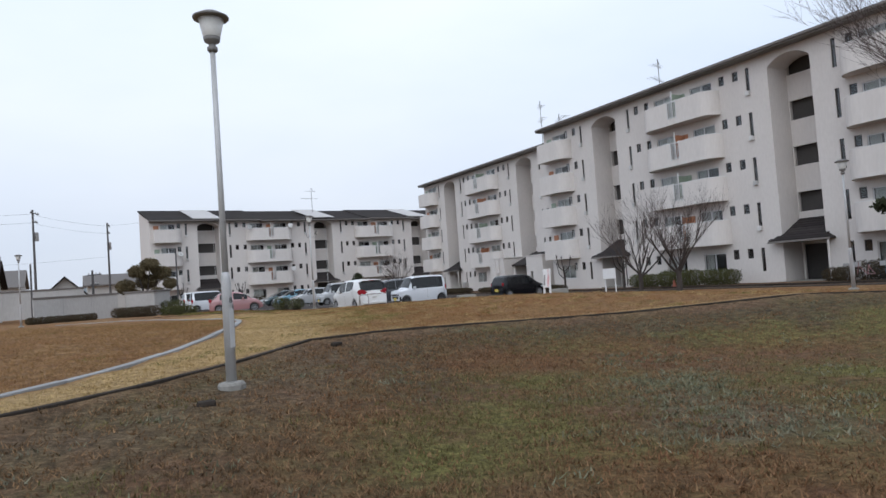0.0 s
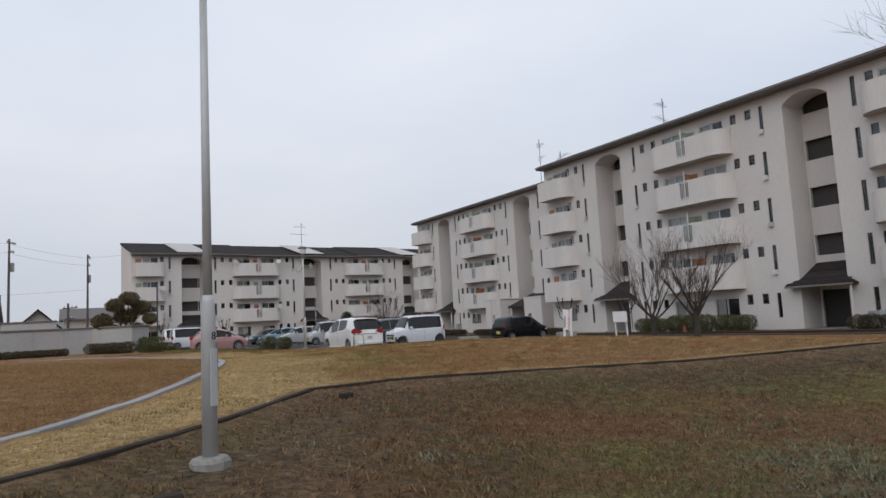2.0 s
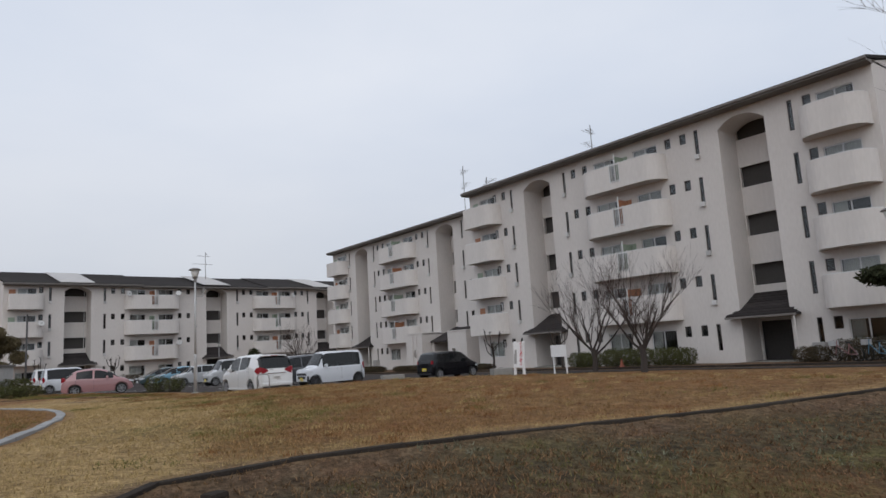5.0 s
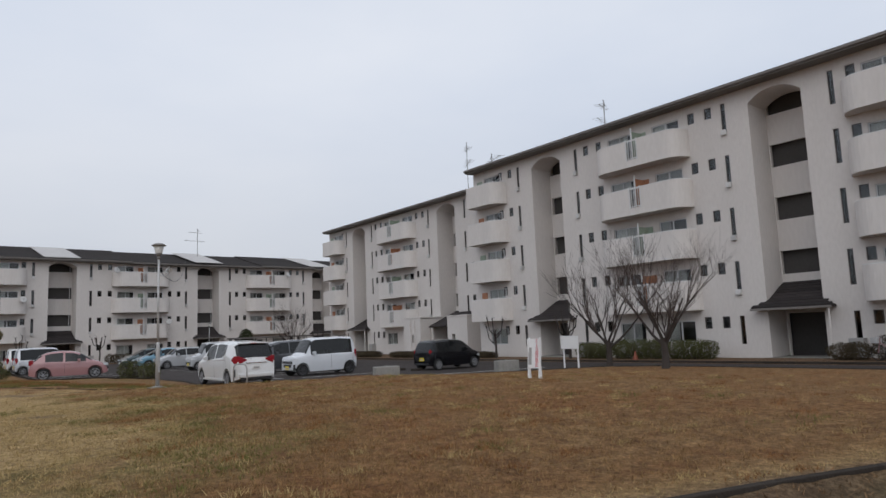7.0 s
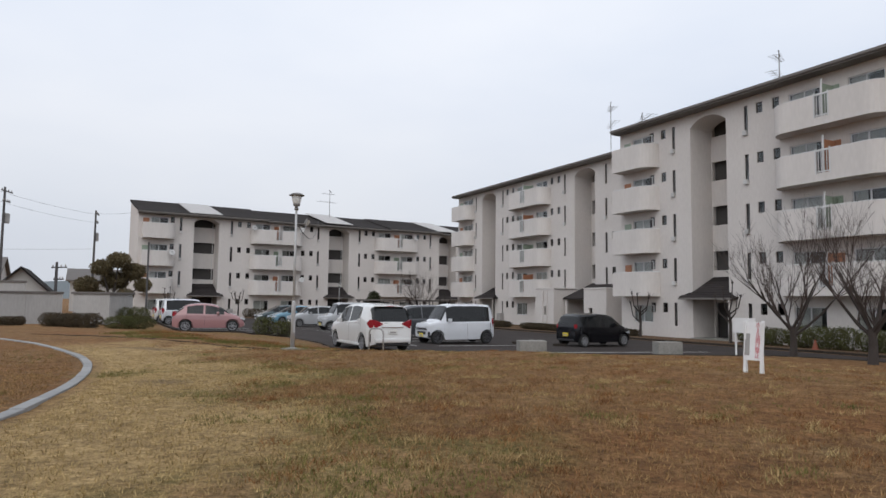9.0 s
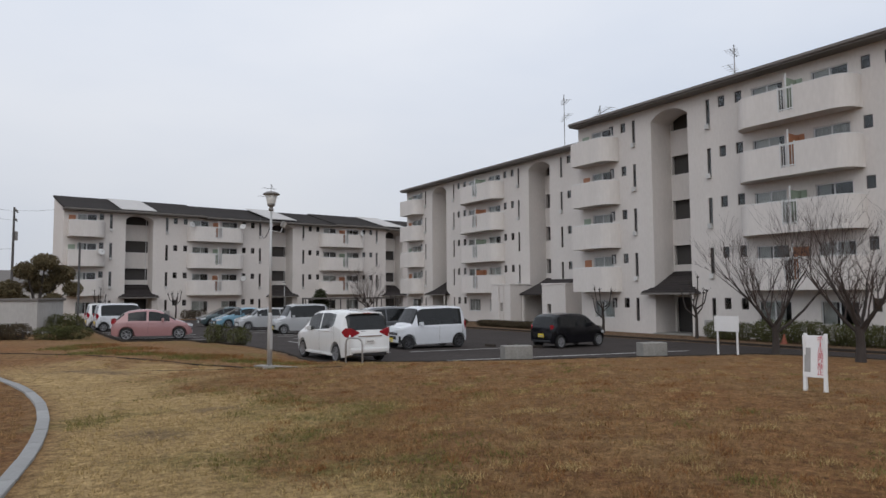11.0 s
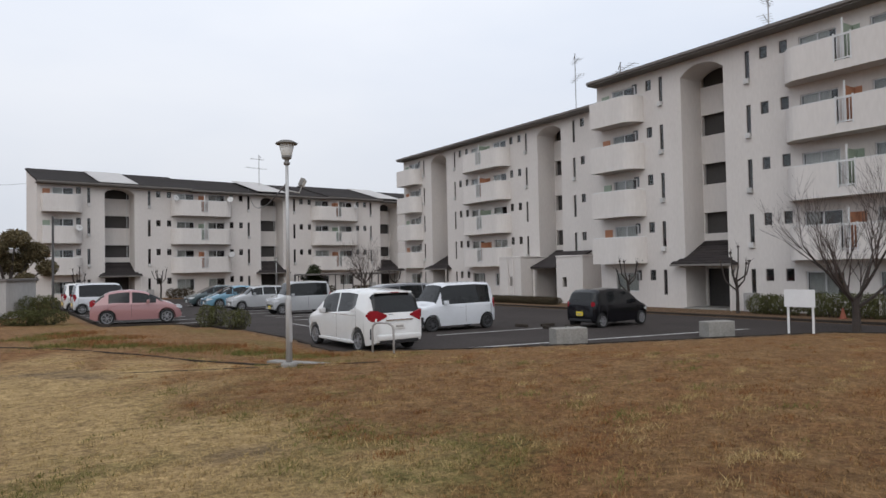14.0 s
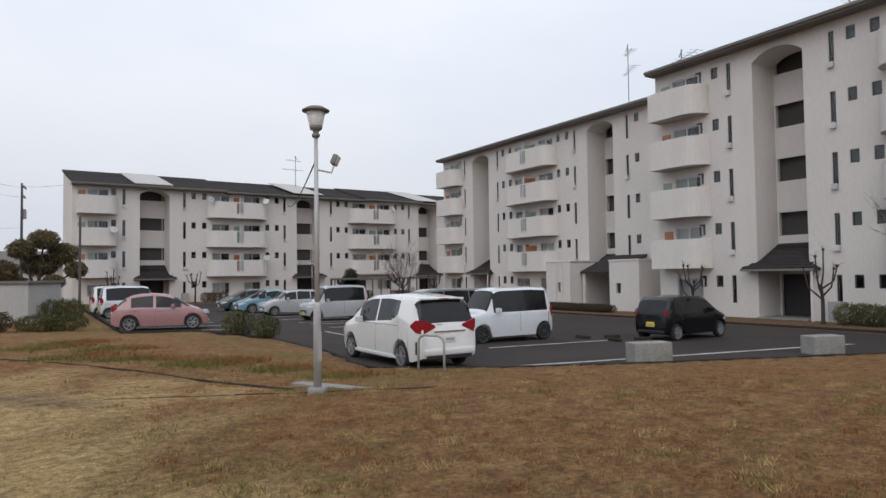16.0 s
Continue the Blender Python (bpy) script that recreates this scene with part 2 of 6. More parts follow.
def pierced(bm, u0, u1, z0, z1, holes, y0=0.0, thick=0.2):
    """An upright slab in the plane y = y0, thick inwards, with rectangular openings (u0, u1, z0, z1) that go through."""
    us = sorted({u0, u1, *[round(h[i], 4) for h in holes for i in (0, 1) if u0 < h[i] < u1]})
    zs = sorted({z0, z1, *[round(h[i], 4) for h in holes for i in (2, 3) if z0 < h[i] < z1]})
    solid = {}
    for i in range(len(us) - 1):
        for j in range(len(zs) - 1):
            cu, cz = (us[i] + us[i + 1]) / 2, (zs[j] + zs[j + 1]) / 2
            solid[i, j] = not any(h[0] < cu < h[1] and h[2] < cz < h[3] for h in holes)
    grid = {}

    def v(i, j, k):
        if (i, j, k) not in grid:
            grid[i, j, k] = bm.verts.new((us[i], y0 + k * thick, zs[j]))
        return grid[i, j, k]

    for (i, j), full in solid.items():
        if not full:
            continue
        for k in (0, 1):
            q = [v(i, j, k), v(i + 1, j, k), v(i + 1, j + 1, k), v(i, j + 1, k)]
            bm.faces.new(q if k == 0 else q[::-1])
        for di, dj, a, b in ((-1, 0, (0, 0), (0, 1)), (1, 0, (1, 0), (1, 1)), (0, -1, (0, 0), (1, 0)), (0, 1, (0, 1), (1, 1))):
            if not solid.get((i + di, j + dj), False):
                bm.faces.new([v(i + a[0], j + a[1], 0), v(i + b[0], j + b[1], 0), v(i + b[0], j + b[1], 1), v(i + a[0], j + a[1], 1)])
    return bm

# ---- the lie of the land ----
LOT = [(15.2, 33.6), (18, 31.9), (21.5, 30.7), (25, 29.7), (27.5, 29.0), (30.5, 28.2), (32.2, 26), (32.2, -60), (35.4, -60), (35.4, 84), (11.6, 84),
       (11.6, 48.3), (14.2, 47.6), (15.6, 43), (15.8, 38)]
BASIN = [(-40, 2.6), (-8, 4.3), (-3, 5.2), (0, 5.9), (1.9, 6.9), (3.0, 7.65), (4.1, 8.7), (4.8, 9.5), (5.45, 10.3), (6.35, 11.45), (7.0, 11.6), (8.5, 11.55),
         (10.4, 11.4), (12.6, 11.0), (14.6, 10.35), (17.5, 9.3), (21, 7.8), (25, 5.6), (30, 2), (31.5, -4), (31, -60), (-40, -60)]
RING_C, RING_R = (-19.75, 25.0), 27.2


def inside_by(poly, x, y):
    """Distance to the outline, above zero inside it."""
    x, y = np.asarray(x, float), np.asarray(y, float)
    d, inn = np.full(x.shape, 1e9), np.zeros(x.shape, bool)
    for (ax, ay), (bx, by) in zip(poly, poly[1:] + poly[:1]):
        ex, ey = bx - ax, by - ay
        t = np.clip(((x - ax) * ex + (y - ay) * ey) / (ex * ex + ey * ey), 0, 1)
        d = np.minimum(d, np.hypot(x - ax - t * ex, y - ay - t * ey))
        cross = (ay > y) != (by > y)
        inn ^= cross & (x < ex * (y - ay) / (ey if ey else 1e-9) + ax)
    return np.where(inn, d, -d)


def step(a, b, v):
    t = np.clip((v - a) / (b - a), 0, 1)
    return t * t * (3 - 2 * t)


def lot_z(x, y):
    return -0.06 - 0.014 * (np.asarray(x, float) - 18) - 0.003 * (np.asarray(y, float) - 35)


def lawn_z(x, y):
    x, y = np.asarray(x, float), np.asarray(y, float)
    z = 0.62 - 0.066 * np.maximum(0, x - 17.5) - 0.012 * np.maximum(0, y - 36)
    z = z - 0.018 * np.clip(y - 18, 0, 12) * step(25, 18, x)
    z = z - 0.14 * step(16, 10, y) * step(20, 12, x)
    z = z - 0.12 * step(7, 14, x) * step(19, 11.5, y) * step(30, 18, x)
    rd = RING_R - np.hypot(x - RING_C[0], y - RING_C[1])
    z = z + 0.25 * step(0.3, 9, rd)
    lot = -inside_by(LOT, x, y)
    edge = lot_z(x, y) + 0.05
    z = edge + np.maximum(z - edge, 0) * step(-0.5, 6.5, lot)
    return np.maximum(z, -0.75)


def ground_z(x, y):
    x, y = np.asarray(x, float), np.asarray(y, float)
    z = lawn_z(x, y)
    d = inside_by(BASIN, x, y)
    z = z - 0.10 * step(0.02, 0.45, d) - 0.46 * step(0.0, 4.6, d)
    lot = inside_by(LOT, x, y)
    return np.where(lot > -0.02, lot_z(x, y) - 0.08, z)


def gz(x, y):
    return float(ground_z(x, y))


def spaced(lo, hi, inner, fine, reach):
    a = list(np.arange(lo, hi + 1e-6, fine))
    s, p, q = fine, lo, hi
    while q < reach:
        s *= 1.25
        p, q = p - s, q + s
        a = [p] + a + [q]
    return np.array(a)


gx, gy = spaced(-7, 34, 0, 0.2, 1500), spaced(-8, 36, 0, 0.2, 1500)
XX, YY = np.meshgrid(gx, gy)
ZZ = ground_z(XX, YY)
ROUGH = np.array([[noise.noise((px * 0.9, py * 0.9, 3.0)) * 0.03 + noise.noise((px * 3.1, py * 3.1, 7.0)) * 0.012 for px in gx] for py in gy])
ZZ = ZZ + ROUGH * (inside_by(LOT, XX, YY) < -0.3)
nx, ny = len(gx), len(gy)
me = bpy.data.meshes.new("ground")
quads = [(j * nx + i, j * nx + i + 1, (j + 1) * nx + i + 1, (j + 1) * nx + i) for j in range(ny - 1) for i in range(nx - 1)]
me.from_pydata(np.stack([XX, YY, ZZ], -1).reshape(-1, 3).tolist(), [], quads)
me.polygons.foreach_set("use_smooth", [True] * len(me.polygons))


def patches(x, y, spots):
    """Soft round patches of growth (x, y, radius) with a wandering outline."""
    x, y = np.asarray(x, float), np.asarray(y, float)
    wx, wy = x + 0.35 * np.sin(2.3 * y + 0.7 * x), y + 0.3 * np.sin(1.9 * x + 1.1 * y)
    f = np.zeros(x.shape)
    for px, py, r in spots:
        f = np.maximum(f, np.exp(-(((wx - px) / r) ** 2 + ((wy - py) / r) ** 2) ** 1.5))
    return f


GREEN_SPOTS = [(6.2, 5.3, 1.2), (7.4, 6.4, 1.0), (11.3, 4.6, 1.4), (8.2, 7.0, 0.7), (3.0, 4.6, 0.6)]
GREY_SPOTS = [(8.5, 5.1, 1.1), (8.3, 3.8, 1.0), (10.0, 6.0, 0.9)]
RUST_SPOTS = [(11.3, 8.4, 2.0), (5.7, 8.4, 0.9), (6.3, 2.8, 1.5), (9.3, 8.8, 1.4), (5.0, 6.6, 1.1), (13.5, 8.0, 1.8), (8.0, 9.0, 1.0)]
LAWN_GREEN = [(13.4, 29.8, 0.7), (14.6, 30.7, 0.9), (9.8, 25.1, 0.7), (11.3, 25.6, 0.4), (10.5, 21.6, 0.7), (8.9, 20.2, 0.6), (10.0, 19.2, 0.5), (8.2, 23.5, 0.7), (12.0, 23.0, 0.4)]
LAWN_STRAW = [(10.0, 31.6, 0.9), (11.5, 29.9, 0.7), (8.8, 33.4, 0.9)]
LAWN_BARE = [(9.2, 30.5, 0.6), (8.6, 31.4, 0.6), (8.3, 22.0, 0.4), (9.4, 23.2, 0.4)]


def sward(x, y):
    """Shares of straw grass, green growth and bare earth at a place."""
    x, y = np.asarray(x, float), np.asarray(y, float)
    rd = RING_R - np.hypot(x - RING_C[0], y - RING_C[1])
    b = inside_by(BASIN, x, y)
    # the trodden strip between the round bed and the basin, wandering on to the corner of the lot
    wob = 0.7 * np.sin(0.9 * y + 0.6 * x) + 0.5 * np.sin(2.1 * y - 1.3 * x + 1.0)
    straw = step(0.1, -0.4, rd) * step(-3.5, -1.9, rd + wob) * step(0.1, -0.3, b) * step(35, 30, y)
    straw = np.maximum(straw, 0.55 * step(0.2, -0.2, b) * step(-0.9, -0.2, b))
    green = 0.9 * step(-4.6, -3.4, rd + wob) * step(-1.6, -2.8, rd + wob) * step(0.0, -0.5, b) * step(10, 15, y) * step(30, 24, y)
    green = np.maximum(green, 0.75 * step(1.0, 2.2, b) * step(5.0, 3.0, b) * step(8, 13, x))
    green = np.maximum(green, 0.30 * step(3, 6, b))
    earth = np.maximum(0.75 * step(-0.35, -0.1, b) * step(0.8, 0.1, b), 0.75 * step(0.0, 0.5, b) * step(9, 4, x) * step(3.0, 1.0, b))
    lot = -inside_by(LOT, x, y)
    earth = np.maximum(earth, 0.9 * step(0.6, 0.1, lot))
    earth = np.maximum(earth, 0.85 * (x > 33))
    green = np.maximum(green, 0.7 * step(0.4, 1.0, lot) * step(3.4, 1.6, lot) * (x < 17))
    out = step(0.0, -0.3, b)
    straw = np.maximum(straw, 0.85 * out * patches(x, y, LAWN_STRAW))
    green = np.maximum(green, out * patches(x, y, LAWN_GREEN))
    earth = np.maximum(earth, 0.85 * out * patches(x, y, LAWN_BARE))
    green = np.maximum(green, step(0.6, 1.5, b) * patches(x, y, GREEN_SPOTS))
    return straw, green, earth, step(-0.1, 0.3, b)


S, G, E_, B_ = sward(XX, YY)
RIM_B = inside_by(BASIN, XX, YY)
BANK = step(0.25, 0.7, RIM_B) * step(3.3, 1.7, RIM_B + 0.5 * np.sin(0.8 * XX) + 0.35 * np.sin(2.3 * XX + 1.0)) * step(3, 8, XX)
RUST = step(0.5, 1.5, RIM_B) * patches(XX, YY, RUST_SPOTS)
GREYISH = step(0.5, 1.5, RIM_B) * patches(XX, YY, GREY_SPOTS)
att = me.color_attributes.new("cover", "FLOAT_COLOR", "POINT")
att.data.foreach_set("color", np.stack([S, G, E_, B_], -1).reshape(-1).astype(np.float32))


att = me.color_attributes.new("growth", "FLOAT_COLOR", "POINT")
att.data.foreach_set("color", np.stack([BANK, RUST, GREYISH, 0 * BANK + 1], -1).reshape(-1).astype(np.float32))


def ground_material():
    m = bpy.data.materials.new("winter_turf")
    m.use_nodes = True
    n, l = m.node_tree.nodes, m.node_tree.links
    b = n["Principled BSDF"]
    b.inputs["Roughness"].default_value, b.inputs["Specular IOR Level"].default_value = 0.97, 0.15
    at, tc, sep = n.new("ShaderNodeAttribute"), n.new("ShaderNodeTexCoord"), n.new("ShaderNodeSeparateColor")
    at.attribute_name = "cover"
    l.new(at.outputs["Color"], sep.inputs["Color"])

    def noisy(scale, detail=4, rough=0.6):
        t = n.new("ShaderNodeTexNoise")
        t.inputs["Scale"].default_value, t.inputs["Detail"].default_value, t.inputs["Roughness"].default_value = scale, detail, rough
        l.new(tc.outputs["Object"], t.inputs["Vector"])
        return t.outputs["Fac"]

    def ramp(v, lo, hi, a=0.0, c=1.0):
        r = n.new("ShaderNodeMapRange")
        for k, x in zip(("From Min", "From Max", "To Min", "To Max"), (lo, hi, a, c)):
            r.inputs[k].default_value = x
        l.new(v, r.inputs["Value"])
        return r.outputs["Result"]

    def mix(f, a, c):
        r = n.new("ShaderNodeMix")
        r.data_type = "RGBA"
        l.new(f, r.inputs["Factor"]) if not isinstance(f, float) else setattr(r.inputs["Factor"], "default_value", f)
        for k, x in (("A", a), ("B", c)):
            if isinstance(x, tuple):
                r.inputs[k].default_value = (*x, 1)
            else:
                l.new(x, r.inputs[k])
        return r.outputs["Result"]

    def math_(op, a, c):
        r = n.new("ShaderNodeMath")
        r.operation = op
        for k, x in enumerate((a, c)):
            if isinstance(x, float):
                r.inputs[k].default_value = x
            else:
                l.new(x, r.inputs[k])
        return r.outputs[0]

    broad, mid, fine = noisy(0.35, 5), noisy(2.2, 6, 0.7), noisy(16, 6, 0.8)
    lawn = mix(ramp(mid, 0.35, 0.65), LAWN_A, LAWN_B)
    lawn = mix(ramp(broad, 0.45, 0.7, 0, 0.75), lawn, LAWN_C)
    bas = mix(ramp(mid, 0.38, 0.62), BASIN_A, BASIN_B)
    bas = mix(ramp(broad, 0.42, 0.66), bas, BASIN_C)
    col = mix(at.outputs["Alpha"], lawn, bas)
    gr, gsep = n.new("ShaderNodeAttribute"), n.new("ShaderNodeSeparateColor")
    gr.attribute_name = "growth"
    l.new(gr.outputs["Color"], gsep.inputs["Color"])
    clump = noisy(5.5, 5, 0.75)
    col = mix(math_("MULTIPLY", gsep.outputs["Green"], ramp(mid, 0.35, 0.6, 0.2, 0.85)), col, RUST_C)
    col = mix(math_("MULTIPLY", gsep.outputs["Blue"], ramp(clump, 0.4, 0.6, 0.1, 0.8)), col, GREY_C)
    col = mix(math_("MULTIPLY", gsep.outputs["Red"], ramp(mid, 0.3, 0.62, 0.55, 0.95)), col, mix(ramp(clump, 0.4, 0.6), BANK_A, BANK_B))
    col = mix(math_("MULTIPLY", sep.outputs["Red"], ramp(mid, 0.25, 0.6, 0.55, 1.0)), col, mix(ramp(mid, 0.35, 0.7), STRAW_A, STRAW_B))
    g = math_("MULTIPLY", sep.outputs["Green"], ramp(math_("ADD", broad, mid), 0.9, 1.15, 0.0, 0.85))
    col = mix(g, col, mix(ramp(fine, 0.35, 0.65), GREEN_A, GREEN_B))
    e = math_("MULTIPLY", sep.outputs["Blue"], ramp(mid, 0.3, 0.6, 0.6, 1.0))
    col = mix(e, col, mix(ramp(fine, 0.35, 0.65), EARTH_A, EARTH_B))
    dark = n.new("ShaderNodeMix")
    dark.data_type, dark.blend_type = "RGBA", "MULTIPLY"
    dark.inputs["Factor"].default_value = 1.0
    l.new(col, dark.inputs["A"])
    l.new(mix(ramp(fine, 0.3, 0.7), (0.38, 0.36, 0.34), (1.5, 1.5, 1.5)), dark.inputs["B"])
    tuft = n.new("ShaderNodeMix")
    tuft.data_type, tuft.blend_type = "RGBA", "MULTIPLY"
    tuft.inputs["Factor"].default_value = 1.0
    l.new(dark.outputs["Result"], tuft.inputs["A"])
    l.new(mix(ramp(clump, 0.36, 0.64), (0.66, 0.64, 0.62), (1.30, 1.30, 1.28)), tuft.inputs["B"])
    l.new(tuft.outputs["Result"], b.inputs["Base Color"])
    bp = n.new("ShaderNodeBump")
    bp.inputs["Strength"].default_value, bp.inputs["Distance"].default_value = 0.9, 0.05
    l.new(fine, bp.inputs["Height"]), l.new(bp.outputs["Normal"], b.inputs["Normal"])
    return m


LAWN_A, LAWN_B, LAWN_C = (0.175, 0.090, 0.040), (0.275, 0.172, 0.082), (0.225, 0.105, 0.042)
BASIN_A, BASIN_B, BASIN_C = (0.165, 0.092, 0.052), (0.112, 0.080, 0.045), (0.13, 0.124, 0.042)
RUST_C, GREY_C, BANK_A, BANK_B = (0.170, 0.084, 0.045), (0.125, 0.122, 0.085), (0.062, 0.052, 0.033), (0.108, 0.088, 0.048)
STRAW_A, STRAW_B = (0.50, 0.37, 0.185), (0.36, 0.245, 0.115)
GREEN_A, GREEN_B = (0.10, 0.105, 0.030), (0.18, 0.155, 0.055)
EARTH_A, EARTH_B = (0.10, 0.070, 0.048), (0.155, 0.110, 0.075)
M_TURF = ground_material()
me.materials.append(M_TURF)
tagged(new("ground", me), "winter turf of brown lawn, straw path and weedy basin", "ground", kind="structure")

# asphalt lot and service road
bm = bmesh.new()
f = bm.faces.new([bm.verts.new((x, y, float(lot_z(x, y)))) for x, y in LOT])
bmesh.ops.triangulate(bm, faces=[f])
me = mesh_of(bm, "road", M_ASPHALT)
tagged(new("road", me), "worn dark asphalt of the parking lot and lane", "road", kind="structure")


def strip_run(name, pts, w, z0, z1, mat, label, cat, length=0.6, gap=0.012, off=0.0, zfun=lawn_z):
    """Edging blocks laid end to end along a line, each one an object under the run."""
    top = thing(name, pose(0, 0, 0), label, cat, kind="structure")
    p = [Vector((*q, 0)) for q in pts]
    cum = [0]
    for a, b in zip(p, p[1:]):
        cum.append(cum[-1] + (b - a).length)

    def at(s):
        s = min(max(s, 0), cum[-1])
        for i in range(len(p) - 1):
            if s <= cum[i + 1] + 1e-9:
                return p[i].lerp(p[i + 1], (s - cum[i]) / max(cum[i + 1] - cum[i], 1e-9))
        return p[-1]

    shared = {}
    count = int(cum[-1] / length)
    for k in range(count):
        a, b = at(k * length), at((k + 1) * length)
        d = b - a
        ln = round(d.length - gap, 2)
        if ln not in shared:
            shared[ln] = mesh_of(boxed(-ln / 2, ln / 2, -w / 2, w / 2, z0, z1, 0.012), name + "_block", mat)
        c = (a + b) / 2
        za, zb = float(zfun(a.x, a.y)), float(zfun(b.x, b.y))
        m = pose(c.x, c.y, (za + zb) / 2 + random.uniform(-0.006, 0.006), 0, -math.degrees(math.atan2(zb - za, d.length)), math.degrees(math.atan2(d.y, d.x)) + random.uniform(-0.5, 0.5))
        part("block", shared[ln], None, top, m=Matrix.LocRotScale(m.translation, m.to_quaternion(), None))
    return top


# ---- apartment blocks ----
def smooth_path(h, out, square_left=False, square_right=False, n=7):
    """Plan of a balcony front: along its rounded ends and its straight front."""
    r = 0.95
    pts = []
    if square_left:
        pts += [(-h, 0.0), (-h, -out)]
    else:
        pts += [(-h + r - r * math.cos(a), -out * math.sin(a)) for a in (math.pi / 2 * k / n for k in range(n + 1))]
    if square_right:
        pts += [(h, -out), (h, 0.0)]
    else:
        pts += [(h - r + r * math.sin(a), -out * math.cos(a)) for a in (math.pi / 2 * k / n for k in range(n + 1))]
    return pts


def ribbon(bm, pts, z0, z1, thick):
    """An upright band along a plan line, thick towards its inner side."""
    p = [Vector((x, y)) for x, y in pts]
    rows = []
    for i, q in enumerate(p):
        d = (p[min(i + 1, len(p) - 1)] - p[max(i - 1, 0)]).normalized()
        inner = q + Vector((-d.y, d.x)) * thick
        rows.append([bm.verts.new((q.x, q.y, z0)), bm.verts.new((q.x, q.y, z1)), bm.verts.new((inner.x, inner.y, z1)), bm.verts.new((inner.x, inner.y, z0))])
    for a, b in zip(rows, rows[1:]):
        for k in range(4):
            bm.faces.new((a[k], b[k], b[(k + 1) % 4], a[(k + 1) % 4]))
    bm.faces.new(rows[0])
    bm.faces.new(rows[-1][::-1])
    return bm


def balcony_mesh(h, out, gap, sl=False, sr=False):
    """Rounded solid parapet and floor; gap: half-width of the railed opening in the middle."""
    bm = bmesh.new()
    pts = smooth_path(h, out, sl, sr)
    H = 1.57
    if gap:
        left = [q for q in pts if q[0] < -gap - 0.01] + [(-gap, -out)]
        right = [(gap, -out)] + [q for q in pts if q[0] > gap + 0.01]
        ribbon(bm, left, 0, H, 0.12)
        ribbon(bm, right, 0, H, 0.12)
        ribbon(bm, [(-gap, -out), (gap, -out)], 0, 0.42, 0.12)
    else:
        ribbon(bm, pts, 0, H, 0.12)
    inset = [(x * (1 - 0.05 / h), y * 0.97) for x, y in pts]
    lo = [bm.verts.new((x, y, 0.02)) for x, y in inset]
    hi = [bm.verts.new((x, y, 0.22)) for x, y in inset]
    bm.faces.new(lo[::-1])
    bm.faces.new(hi)
    for i in range(len(lo)):
        k = (i + 1) % len(lo)
        bm.faces.new((lo[i], lo[k], hi[k], hi[i]))
    return mesh_of(bm, "balcony", M_BALC)


def rail_mesh(h, out, gap, sl=False, sr=False):
    bm = bmesh.new()
    pts = smooth_path(h - 0.06, out - 0.06, sl, sr)
    tube(bm, [(x, y, 1.594) for x, y in pts], 0.026, 5)
    return mesh_of(bm, "handrail", M_RAIL)


def window_frame_mesh(w, h, bars=0, mat=None, t=0.045):
    bm = bmesh.new()
    box(bm, 0, t, 0.06, 0.13, 0, h), box(bm, w - t, w, 0.06, 0.13, 0, h)
    box(bm, t, w - t, 0.06, 0.13, 0, t), box(bm, t, w - t, 0.06, 0.13, h - t, h)
    for k in range(bars):
        x = w * (k + 1) / (bars + 1)
        box(bm, x - t * 0.6, x + t * 0.6, 0.055, 0.125, t, h - t)
    return mesh_of(bm, "window_frame", mat)


def pane_mesh(w, h):
    return mesh_of(boxed(0.03, w - 0.03, 0.09, 0.10, 0.03, h - 0.03), "pane", M_GLASS)


